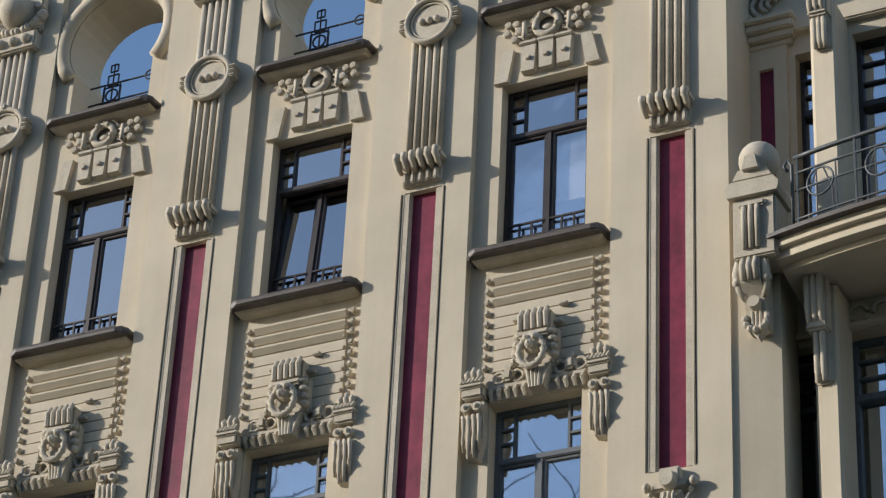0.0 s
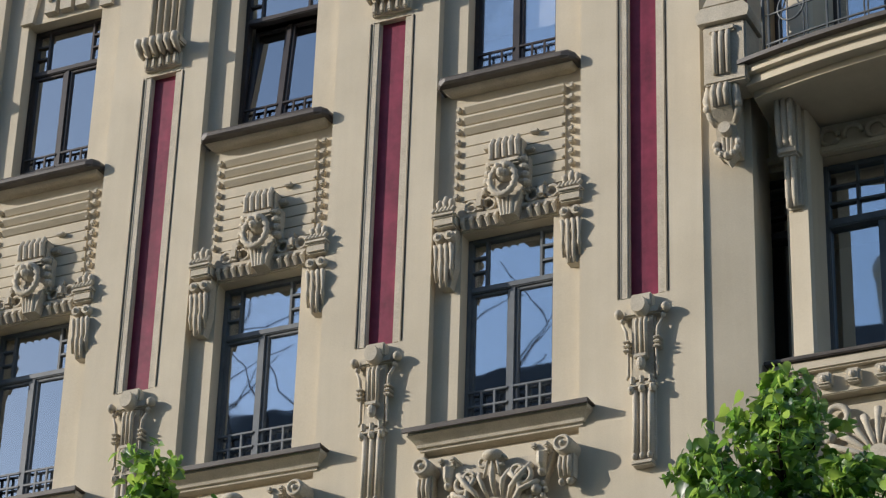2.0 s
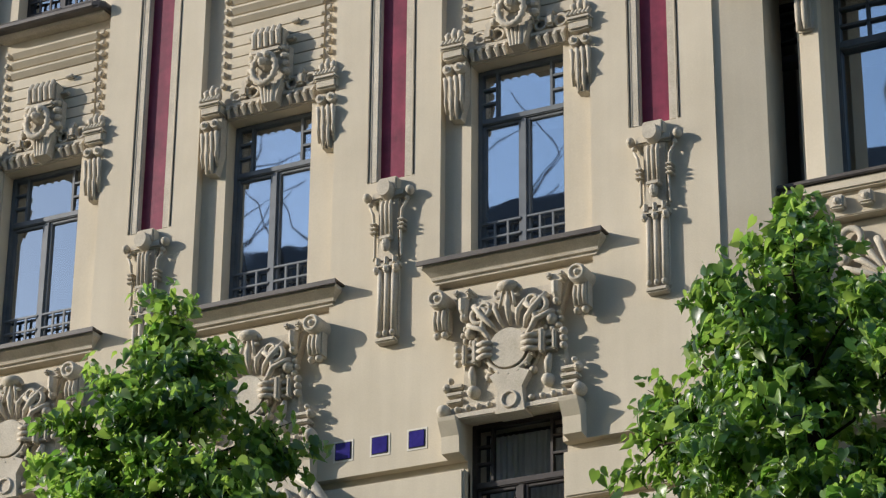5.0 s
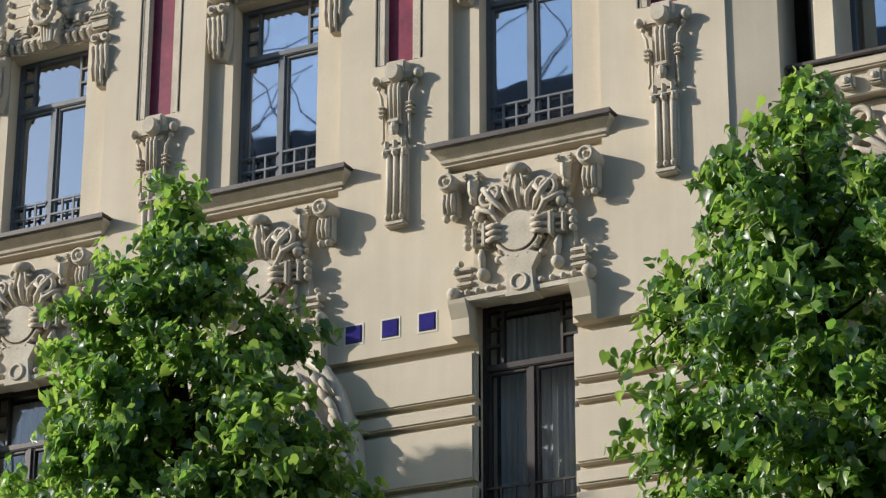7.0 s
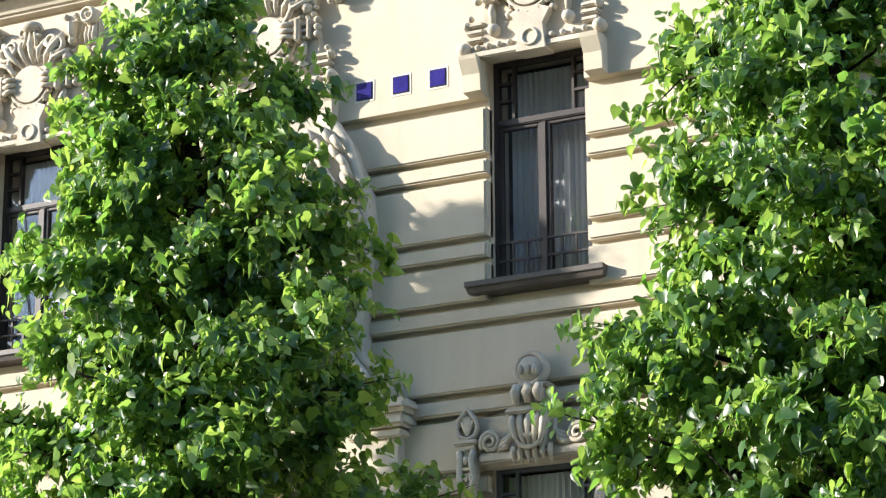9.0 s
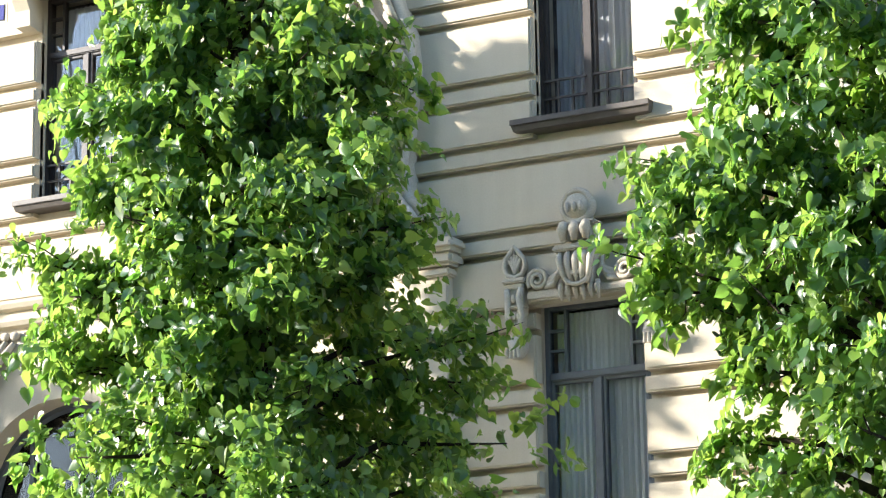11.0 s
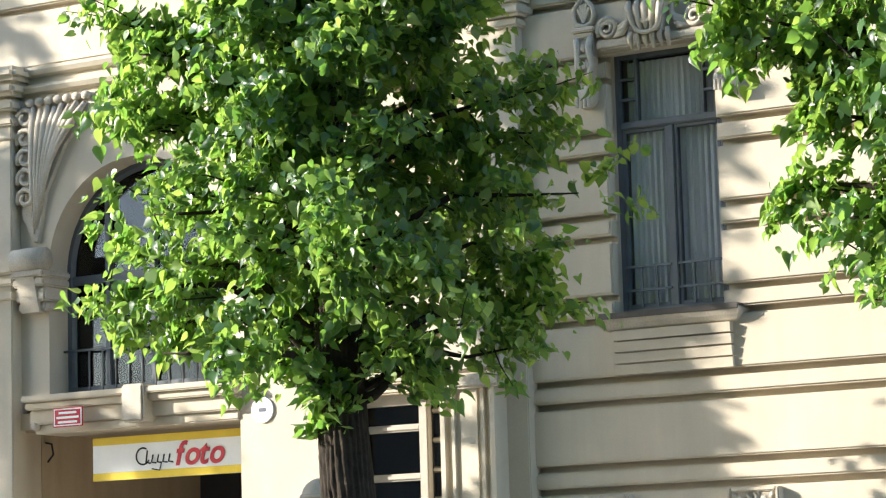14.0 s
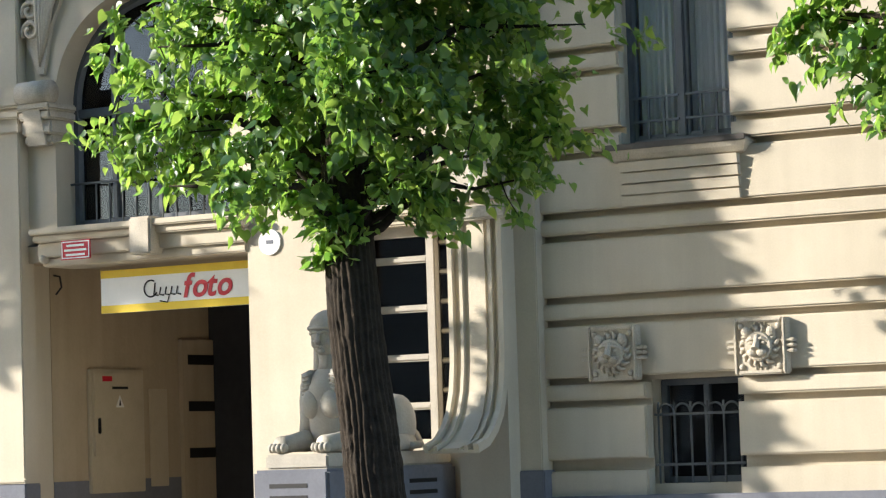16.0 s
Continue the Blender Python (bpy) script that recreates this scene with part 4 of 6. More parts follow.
# iron rails in the attic arches
for c in BAYS[:3]:
    t = thing("attic_railing", "thin dark iron railing with square motif in an arch", "railing", "attic railings")
    for z in (22.02, 22.30):
        bm = bm_()
        tube(bm, [(c - 0.7, 0.5, z), (c + 0.7, 0.5, z)], 0.014, 6)
        part("rail", bm, DARKIRON, t)
    bm = bm_()
    for z, w in ((22.55, 0.055), (22.36, 0.08), (22.12, 0.13)):
        for q in (-1, 1):
            box(bm, c - 0.25 + q * w - 0.007, c - 0.25 + q * w + 0.007, 0.49, 0.51, z - w, z + w)
            box(bm, c - 0.25 - w, c - 0.25 + w, 0.49, 0.51, z + q * w - 0.007, z + q * w + 0.007)
    for q in (-0.12, 0.0, 0.12):
        box(bm, c - 0.25 + q - 0.008, c - 0.25 + q + 0.008, 0.49, 0.51, 21.46, 22.28)
    hoop(bm, c - 0.25, 22.12, 0.5, 0.09, 0.014, 16)
    tube(bm, [(c - 0.25, 0.5, 22.28), (c - 0.25, 0.5, 22.62)], 0.012, 6)
    part("motif", bm, DARKIRON, t)
    bm = bm_()
    hoop(bm, c + 0.32, 22.30, 0.5, 0.07, 0.012, 14)
    part("ring", bm, DARKIRON, t)

# ---------------------------------------------------------------- ground-floor window dressing
c = BAYS[0]
t = thing("keystone_crest", "stucco keystone head with scrolls over a ground-floor window", "ornament", at=(c - 0.03, 0, 7.70))
bm = bm_()
box(bm, -0.60, 0.64, -0.10, 0.02, 0.0, 0.10, 0.02)
part("lintel", bm, RELIEF, t)
bm = bm_()
prism(bm, [(-0.15, 0.10), (0.15, 0.10), (0.21, 0.44), (-0.21, 0.44)], 0.02, -0.17, "y", 0.96)
box(bm, -0.25, 0.25, -0.22, 0.02, 0.43, 0.50, 0.02)
box(bm, -0.18, 0.18, -0.17, 0.02, 0.50, 0.70, 0.03)
box(bm, -0.21, 0.21, -0.20, 0.02, 0.68, 0.73, 0.02)
part("keystone", bm, RELIEF, t)
for k in range(5):
    bm = bm_()
    q = -0.14 + 0.07 * k
    tube(bm, [(q * 1.3, -0.17, 0.42), (q * 1.2, -0.23, 0.34), (q, -0.21, 0.20), (q * 0.7, -0.17, 0.10)], [0.024, 0.036, 0.030, 0.020], 8)
    part("fan_rib", bm, RELIEF, t, smooth=True)
bm = bm_()
hoop(bm, 0.0, 0.30, -0.21, 0.10, 0.026, 18, 180, 360, 8)
hoop(bm, 0.0, 0.24, -0.20, 0.15, 0.022, 18, 190, 350, 8)
part("swag", bm, RELIEF, t, smooth=True)
for k in range(6):
    bm = bm_()
    q = -0.20 + 0.08 * k
    tube(bm, [(q, -0.13, 0.12), (q, -0.15, 0.05), (q, -0.11, -0.04 - 0.02 * (k % 2))], [0.026, 0.03, 0.014], 8)
    part("fringe", bm, RELIEF, t, smooth=True)
for x in (-0.12, 0.0, 0.12):
    bm = bm_()
    tube(bm, [(x, -0.20, 0.70), (x, -0.24, 0.63), (x, -0.21, 0.53)], [0.042, 0.055, 0.032], 10)
    part("lobe", bm, RELIEF, t, smooth=True)
bm = bm_()
ball(bm, (0, -0.08, 0.88), 0.17, 20, (1.05, 0.75, 0.95))
hoop(bm, 0, 0.88, -0.14, 0.155, 0.034, 24)
for q in (-0.075, 0.0, 0.075):
    ball(bm, (q, -0.215, 0.86), 0.036, 8, (0.85, 0.8, 1.5))
part("crown_ball", bm, RELIEF, t, smooth=True)
for s in (-1, 1):
    # running scroll: a spiral with a leaf that climbs to the keystone
    bm = bm_()
    n = 30
    tube(bm, [(s * (0.47 + (0.115 - 0.09 * i / n) * math.cos(-0.6 + 0.42 * i)), -0.075 - 0.03 * i / n, 0.205 + (0.115 - 0.09 * i / n) * math.sin(-0.6 + 0.42 * i)) for i in range(n + 1)], [0.030 - 0.012 * i / n for i in range(n + 1)], 8)
    disc(bm, s * 0.47, 0.205, 0.10, -0.06, 0.02, 18)
    part("spiral", bm, RELIEF, t, smooth=True)
    for k, (r0, r1) in enumerate(((0.30, 0.22), (0.27, 0.30), (0.23, 0.38))):
        bm = bm_()
        tube(bm, [(s * 0.42, -0.06, 0.12 + 0.03 * k), (s * r0, -0.10, 0.14 + 0.05 * k), (s * 0.23, -0.08, r1)], [0.020, 0.036, 0.016], 8)
        part("scroll_leaf", bm, RELIEF, t, smooth=True)


def palmette_bracket():
    t = thing("palmette_bracket", "stucco jamb bracket with a palmette and ribbed foot", "ornament", "palmette brackets")
    bm = bm_()
    ogee = [(0.0, 0.84), (0.085, 0.87), (0.115, 0.95), (0.10, 1.03), (0.05, 1.09), (0.0, 1.15), (-0.05, 1.09), (-0.10, 1.03), (-0.115, 0.95), (-0.085, 0.87)]
    tube(bm, [(x, -0.08, z) for x, z in ogee], 0.024, 8, True)
    prism(bm, ogee, 0.02, -0.05, "y")
    part("palmette_ring", bm, RELIEF, t, smooth=True)
    for k in range(5):
        a = radians(50 + 20 * k)
        bm = bm_()
        rod(bm, 0, 0.88, 0.10 * math.cos(a), 0.88 + 0.19 * math.sin(a), -0.075, 0.018)
        part("palmette_leaf", bm, RELIEF, t)
    bm = bm_()
    box(bm, -0.13, 0.13, -0.13, 0.02, 0.78, 0.83, 0.015)
    box(bm, -0.10, 0.10, -0.10, 0.02, 0.72, 0.78, 0.012)
    prism(bm, [(-0.055, 0.20), (0.055, 0.20), (0.09, 0.45), (0.10, 0.72), (-0.10, 0.72), (-0.09, 0.45)], 0.02, -0.08, "y")
    box(bm, -0.11, 0.11, -0.125, 0.02, 0.52, 0.56, 0.012)
    box(bm, -0.085, 0.085, -0.12, 0.02, 0.34, 0.37, 0.01)
    for q in (-0.07, 0.0, 0.07):
        ball(bm, (q, -0.12, 0.62), 0.03, 8, (1, 0.9, 1.5))
        ball(bm, (q * 0.7, -0.11, 0.45), 0.026, 8, (1, 0.9, 1.6))
    part("shaft", bm, RELIEF, t)
    for s in (-1, 1):
        bm = bm_()
        tube(bm, [(s * 0.08, -0.10, 0.72), (s * 0.06, -0.12, 0.62), (s * 0.08, -0.10, 0.44), (s * 0.05, -0.12, 0.30)], [0.03, 0.036, 0.028, 0.034], 8)
        part("strap", bm, RELIEF, t, smooth=True)
    bm = bm_()
    ball(bm, (0, -0.06, 0.14), 0.125, 14, (1, 0.8, 1))
    part("foot", bm, RELIEF, t, smooth=True)
    for q in (-0.06, -0.02, 0.02, 0.06):
        bm = bm_()
        rod(bm, q, 0.12, q * 1.1, 0.02, -0.16, 0.02)
        part("rib", bm, RELIEF, t)
    return t


repeat(palmette_bracket(), [(c - 0.76, 0, 7.12), (c + 0.72, 0, 7.12)])

t = thing("apron_panel", "slatted stucco apron under a ground-floor window", "ornament", at=(c + 0.03, 0, 4.48))
for i in range(4):
    bm = bm_()
    z = 0.03 + 0.11 * i
    prism(bm, [(0.02, z), (-0.035 - 0.012 * i, z), (-0.05 - 0.012 * i, z + 0.092), (0.02, z + 0.092)], -0.61, 0.63, "x")
    part("slat", bm, STUCCO, t)


def lion_block():
    t = thing("lion_block", "square stucco block with a worn lion head relief", "ornament", "lion blocks")
    bm = bm_()
    box(bm, -0.265, 0.265, -0.085, 0.02, -0.265, 0.265, 0.015)
    part("plate", bm, RELIEF, t)
    bm = bm_()
    for q in (-1, 1):
        box(bm, *sorted((q * 0.225, q * 0.262)), -0.115, -0.05, -0.262, 0.262, 0.012)
        box(bm, -0.225, 0.225, -0.115, -0.05, *sorted((q * 0.225, q * 0.262)), 0.012)
    part("rim", bm, RELIEF, t)
    for k in range(16):
        a = radians(22.5 * k + 8)
        bm = bm_()
        tube(bm, [(0.13 * math.cos(a), -0.11, 0.13 * math.sin(a)), (0.175 * math.cos(a), -0.115, 0.175 * math.sin(a)), (0.205 * math.cos(a + 0.2), -0.09, 0.205 * math.sin(a + 0.2))], [0.024, 0.022, 0.010], 7)
        part("mane_lock", bm, RELIEF, t, smooth=True)
    bm = bm_()
    disc(bm, 0, 0.0, 0.165, -0.16, -0.06, 24, 0.78)
    for q in (-1, 1):
        ball(bm, (q * 0.125, -0.13, 0.135), 0.045, 10, (1, 0.7, 1.1))
        ball(bm, (q * 0.06, -0.165, 0.03), 0.022, 8, (1.2, 0.6, 0.8))
    tube(bm, [(0, -0.15, 0.10), (0, -0.18, 0.03), (0, -0.215, -0.03)], [0.03, 0.03, 0.04], 10)
    tube(bm, [(-0.11, -0.145, 0.05), (-0.05, -0.17, 0.075), (0, -0.165, 0.06), (0.05, -0.17, 0.075), (0.11, -0.145, 0.05)], 0.018, 8)
    for q in (-0.045, 0.045):
        ball(bm, (q, -0.18, -0.06), 0.05, 10, (1, 0.8, 0.75))
    box(bm, -0.05, 0.05, -0.17, -0.10, -0.135, -0.105, 0.012)
    part("head", bm, RELIEF, t)
    for sx in (-1, 1):
        for sz in (-1, 1):
            bm = bm_()
            ball(bm, (sx * 0.19, -0.085, sz * 0.19), 0.032, 10)
            part("corner_boss", bm, RELIEF, t, smooth=True)
        for q in (-0.05, 0.0, 0.05):
            bm = bm_()
            stud(bm, sx * 0.26, q, -0.10, 0.0, 0.16, 0.032, 0.01)
            part("bar", bm, RELIEF, t)
            bm = bm_()
            stud(bm, q, sx * 0.225, -0.10, 0.0, 0.032, 0.08, 0.01)
            part("bar", bm, RELIEF, t)
    return t


repeat(lion_block(), [(-0.655, 0, 3.10), (0.89, 0, 3.10)])

# basement window with its iron grille
t = thing("basement_window", "small dark basement window behind an arched iron grille", "window", kind="structure")
bm = bm_()
for a in ((-0.36, -0.30, 1.84, 2.84), (0.54, 0.60, 1.84, 2.84), (-0.30, 0.54, 2.78, 2.84), (-0.30, 0.54, 1.84, 1.90), (0.09, 0.15, 1.90, 2.78)):
    box(bm, a[0], a[1], 0.34, 0.42, a[2], a[3], 0.008)
part("frame", bm, GREYWOOD, t)
bm = bm_()
box(bm, -0.30, 0.54, 0.385, 0.392, 1.9, 2.78)
part("pane", bm, NEAR, t)
# near-black sheet added close behind the pane in place of room shade
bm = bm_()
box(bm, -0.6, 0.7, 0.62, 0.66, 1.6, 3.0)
part("room_back", bm, ROOM_SHADE, t)
for i in range(6):
    bm = bm_()
    x = -0.31 + 0.172 * i
    tube(bm, [(x, 0.16, 1.84), (x, 0.16, 2.62)], 0.012, 6)
    part("bar", bm, IRON, t)
for i in range(5):
    bm = bm_()
    hoop(bm, -0.224 + 0.172 * i, 2.52, 0.16, 0.08, 0.011, 12, 0, 180)
    part("hoop", bm, IRON, t)
for z in (2.02, 2.50):
    bm = bm_()
    box(bm, -0.35, 0.59, 0.15, 0.17, z - 0.012, z + 0.012)
    part("cross_bar", bm, IRON, t)
# ---------------------------------------------------------------- portal, arched window and passage
GATE_L, GATE_R = -8.02, -4.91
bm = bm_()


def arch_slab(bm, c, left, right, z0, z1, y0, y1, half, cz, R):
    pts = arch_points(c, half, cz, R, z0, 26)
    centre = cz

    def out(p):
        if p[1] <= centre:
            return (left if p[0] < c else right, p[1])
        dx, dz = p[0] - c, p[1] - centre
        k = min((left - c) / dx if dx < -1e-6 else 1e9, (right - c) / dx if dx > 1e-6 else 1e9, (z1 - centre) / dz if dz > 1e-6 else 1e9)
        return (c + dx * k, centre + dz * k)
    rows = [(bm.verts.new((p[0], y0, p[1])), bm.verts.new((p[0], y1, p[1])), bm.verts.new((out(p)[0], y0, out(p)[1])), bm.verts.new((out(p)[0], y1, out(p)[1]))) for p in pts]
    for a, b in zip(rows, rows[1:]):
        bm.faces.new((a[0], b[0], b[2], a[2]))
        bm.faces.new((a[1], a[3], b[3], b[1]))
        bm.faces.new((a[0], a[1], b[1], b[0]))
    for corner in ((left, z1), (right, z1)):
        near = sorted(rows, key=lambda r: (r[2].co.x - corner[0]) ** 2 + (r[2].co.z - corner[1]) ** 2)[:2]
        bm.faces.new((near[0][2], near[1][2], bm.verts.new((corner[0], y0, corner[1]))))


ARCH_C, ARCH_Z, ARCH_R = -6.30, 6.15, 1.17
arch_slab(bm, ARCH_C, GATE_L, GATE_R, 4.76, 8.42, 0.02, 0.55, ARCH_R - 0.001, ARCH_Z, ARCH_R)
portal = tagged(part("portal_wall", bm, STUCCO), "beige stucco wall round a large arched window over the gateway", "wall", kind="structure")
for z in (8.20, 8.40):
    bm = bm_()
    prism(bm, [(0.03, z - 0.05), (-0.05, z - 0.03), (-0.08, z + 0.02), (-0.08, z + 0.05), (0.03, z + 0.06)], -7.86, GATE_R, "x")
    part("string_course", bm, STUCCO, portal)

w = thing("arched_window", "tall dark arched window with a barred foot over the gateway", "window", kind="structure")
bm = bm_()
pts = arch_points(ARCH_C, ARCH_R - 0.03, ARCH_Z, ARCH_R - 0.02, 4.84, 26)
tube(bm, [(x, 0.40, z) for x, z in pts], 0.06, 6)
box(bm, ARCH_C - ARCH_R, ARCH_C + ARCH_R, 0.34, 0.46, 4.78, 4.88, 0.01)
box(bm, ARCH_C - ARCH_R, ARCH_C + ARCH_R, 0.36, 0.44, 6.02, 6.12, 0.01)
for x in (-0.62, 0.0, 0.62):
    box(bm, ARCH_C + x - 0.035, ARCH_C + x + 0.035, 0.36, 0.44, 4.88, ARCH_Z + 0.95, 0.01)
part("frame", bm, GREYWOOD, w)
bm = bm_()
prism(bm, [(x, z) for x, z in pts], 0.41, 0.42, "y")
part("pane", bm, DIM, w)
for i in range(12):
    bm = bm_()
    x = ARCH_C - 1.0 + 0.18 * i
    tube(bm, [(x, 0.28, 4.80), (x, 0.28, 5.28)], 0.011, 6)
    part("bar", bm, IRON, w)
bm = bm_()
tube(bm, [(ARCH_C - ARCH_R, 0.28, 5.28), (ARCH_C + ARCH_R, 0.28, 5.28)], 0.014, 6)
part("rail", bm, IRON, w)
# added dark sheet: the unlit room over the gateway as plain colour
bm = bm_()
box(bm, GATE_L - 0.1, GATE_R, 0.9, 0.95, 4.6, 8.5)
part("room_back", bm, ROOM_SHADE, w)

t = thing("gateway_lintel", "moulded stucco lintel slab over the gateway", "ledge", kind="structure")
for z0, z1, o, k in ((4.36, 4.46, 0.06, 0), (4.46, 4.62, 0.12, 0.02), (4.62, 4.70, 0.20, 0.03), (4.70, 4.77, 0.26, 0.04)):
    bm = bm_()
    box(bm, -7.62 - k, GATE_R + k, -o, 0.5, z0, z1, 0.015)
    part("moulding", bm, STUCCO, t)
bm = bm_()
box(bm, -6.26, -5.98, -0.30, 0.0, 4.40, 4.80, 0.02)
part("key_block", bm, RELIEF, t)
bm = bm_()
ball(bm, (-7.58, -0.08, 4.45), 0.06, 10)
part("knob", bm, RELIEF, t, smooth=True)

# pilaster left of the gateway, its bands and capital
def pilaster(name, x0, x1, y, bands, label):
    t = thing(name, label, "pilaster", kind="structure")
    bm = bm_()
    box(bm, x0, x1, y, 0.1, GROUND - 0.1, 8.45, 0.012)
    part("shaft", bm, STUCCO, t)
    for z0, z1, o in bands:
        bm = bm_()
        box(bm, x0 - o, x1 + o, y - o, 0.1, z0, z1, min(o, z1 - z0) * 0.35)
        part("band", bm, STUCCO, t)
    bm = bm_()
    box(bm, x0 - 0.03, x1 + 0.03, y - 0.03, 0.1, GROUND - 0.1, 2.0, 0.012)
    part("foot", bm, PLINTH, t, "blue-grey painted foot")
    return t


pilaster("gate_pilaster", -8.75, -7.86, -0.14, [(2.0, 2.06, 0.05), (5.86, 5.95, 0.04), (6.02, 6.10, 0.05), (6.14, 6.26, 0.07), (7.66, 7.74, 0.03), (7.82, 7.90, 0.05), (7.98, 8.10, 0.08), (8.14, 8.30, 0.14), (8.30, 8.46, 0.20)], "beige stucco pilaster with banded capital beside the gateway")
pilaster("wall_pilaster", -1.96, -1.44, -0.12, [(8.06, 8.14, 0.05), (8.16, 8.30, 0.10), (8.30, 8.44, 0.15)], "tall beige stucco pilaster with a stepped capital")

t = thing("impost_block", "moulded stucco impost under the arch", "ornament", at=(-7.63, 0, 5.72))
for z0, z1, o in ((0.0, 0.10, 0.02), (0.10, 0.26, 0.07), (0.26, 0.36, 0.12), (0.36, 0.44, 0.15)):
    bm = bm_()
    box(bm, -0.20, 0.18 + o * 0.5, -0.06 - o, 0.3, z0, z1, 0.02)
    part("tier", bm, RELIEF, t)
bm = bm_()
tube(bm, [(-0.19, -0.13, 0.56), (0.0, -0.13, 0.56), (0.24, -0.13, 0.56)], [0.13, 0.135, 0.13], 20)
part("roll", bm, RELIEF, t, smooth=True)
bm = bm_()
prism(bm, [(-0.10, -0.02), (-0.2, 0.36), (0.1, 0.36), (0.08, -0.02)], -0.12, 0.12, "x")
part("leaf", bm, RELIEF, t)

t = thing("spandrel_leaf", "acanthus leaf relief with curled edge in the arch spandrel", "ornament", at=(-7.80, 0, 6.78))
bm = bm_()
prism(bm, [(0.0, 0.0), (0.16, -0.30), (0.22, -0.30), (0.34, 0.25), (0.62, 0.78), (1.05, 1.18), (1.05, 1.32), (0.0, 1.32)], 0.03, -0.035, "y", 0.98)
part("backing", bm, RELIEF, t)
for k in range(5):
    # rolled lobes down the outer edge
    bm = bm_()
    z, n = 0.20 + 0.225 * k, 18
    tube(bm, [(0.10 - (0.135 - 0.10 * i / n) * math.cos(0.45 * i - 0.5), -0.06 - 0.05 * i / n, z + (0.125 - 0.09 * i / n) * math.sin(0.45 * i - 0.5)) for i in range(n + 1)], [0.034 - 0.014 * i / n for i in range(n + 1)], 8)
    part("curl", bm, RELIEF, t, smooth=True)
for k in range(8):
    # veins that fan from the foot to the top edge
    bm = bm_()
    q = k / 7
    a, b = (0.18 + 0.02 * k, -0.20 + 0.05 * k), (0.20 + 0.72 * q, 1.22 - 0.03 * (k % 2))
    pts = [(a[0] + (b[0] - a[0]) * u ** (1 + 0.7 * q), -0.04 - 0.055 * math.sin(2.8 * u), a[1] + (b[1] - a[1]) * u) for u in np.linspace(0, 1, 8)]
    tube(bm, pts, [0.010, 0.018, 0.024, 0.028, 0.034, 0.04, 0.046, 0.03], 8)
    part("vein", bm, RELIEF, t, smooth=True)
for k in range(7):
    bm = bm_()
    ball(bm, (0.16 + 0.13 * k, -0.07, 1.27), 0.062, 10, (1, 0.7, 0.8))
    part("scallop", bm, RELIEF, t, smooth=True)

# scroll buttress above the wall pilaster
t = thing("scroll_buttress", "curved stucco scroll with drapery folds above a pilaster", "ornament")
edge = [(-2.34, 11.58), (-2.12, 11.42), (-1.98, 11.20), (-1.88, 10.90), (-1.78, 10.62), (-1.74, 10.30), (-1.80, 9.85), (-1.86, 9.30), (-1.82, 8.90), (-1.60, 8.72), (-1.46, 8.46)]
bm = bm_()
prism(bm, edge + [(-2.9, 8.46), (-2.9, 11.58)], 0.05, -0.22, "y")
part("body", bm, RELIEF, t)
rng = random.Random(4)
for k in range(26):
    # overlapping leaf tongues that hang inside the rim
    z = 11.32 - 0.105 * k
    x = np.interp(-z, [-p[1] for p in edge], [p[0] for p in edge])
    for q in (0.16, 0.36, 0.56):
        x1, lift = x - q + rng.uniform(-0.05, 0.05), rng.uniform(0.0, 0.05)
        bm = bm_()
        tube(bm, [(x1 - 0.06, -0.21, z + 0.12), (x1 - 0.01, -0.26 - lift, z + 0.05), (x1 + 0.05, -0.27 - lift, z - 0.03), (x1 + 0.09, -0.22, z - 0.10)], [0.018, 0.042, 0.040, 0.012], 8)
        part("leaf_tongue", bm, RELIEF, t, smooth=True)
bm = bm_()
tube(bm, [(x - 0.03, -0.17, z) for x, z in edge], 0.065, 8)
part("rim", bm, RELIEF, t, smooth=True)

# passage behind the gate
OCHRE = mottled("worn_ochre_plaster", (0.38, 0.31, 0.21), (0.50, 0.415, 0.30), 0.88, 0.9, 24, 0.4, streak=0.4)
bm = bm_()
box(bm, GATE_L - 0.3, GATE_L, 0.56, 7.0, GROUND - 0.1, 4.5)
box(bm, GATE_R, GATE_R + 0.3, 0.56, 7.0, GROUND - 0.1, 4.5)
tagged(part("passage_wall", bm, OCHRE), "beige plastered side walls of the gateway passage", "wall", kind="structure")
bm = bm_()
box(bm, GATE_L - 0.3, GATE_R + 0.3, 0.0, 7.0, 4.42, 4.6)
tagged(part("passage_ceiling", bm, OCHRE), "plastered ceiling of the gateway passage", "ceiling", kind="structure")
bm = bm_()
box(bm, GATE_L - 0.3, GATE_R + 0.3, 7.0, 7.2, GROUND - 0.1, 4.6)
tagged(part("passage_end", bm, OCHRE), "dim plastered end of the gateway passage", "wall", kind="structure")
bm = bm_()
box(bm, GATE_L, GATE_L + 0.012, 0.56, 7.0, GROUND, 2.0)
tagged(part("passage_dado", bm, PLINTH), "grey painted dado in the passage", "dado", kind="structure")

t = thing("meter_cabinet", "cream painted meter cabinet with warning stickers in the passage", "cabinet", at=(GATE_L, 1.2, 1.85))
CREAM = mottled("cream_gloss_paint", (0.46, 0.40, 0.29), (0.55, 0.48, 0.36), 0.5, 3, 40, 0.05)
bm = bm_()
box(bm, 0.0, 0.05, -0.02, 1.0, 0.0, 1.42, 0.01)
part("body", bm, CREAM, t)
d = part("door", box(bm_(), 0.05, 0.075, 0.02, 0.96, 0.42, 1.38, 0.008), CREAM, t)
bm = bm_()
box(bm, 0.075, 0.10, 0.08, 0.12, 0.68, 0.86, 0.008)
part("handle", bm, INK, d, "black handle")
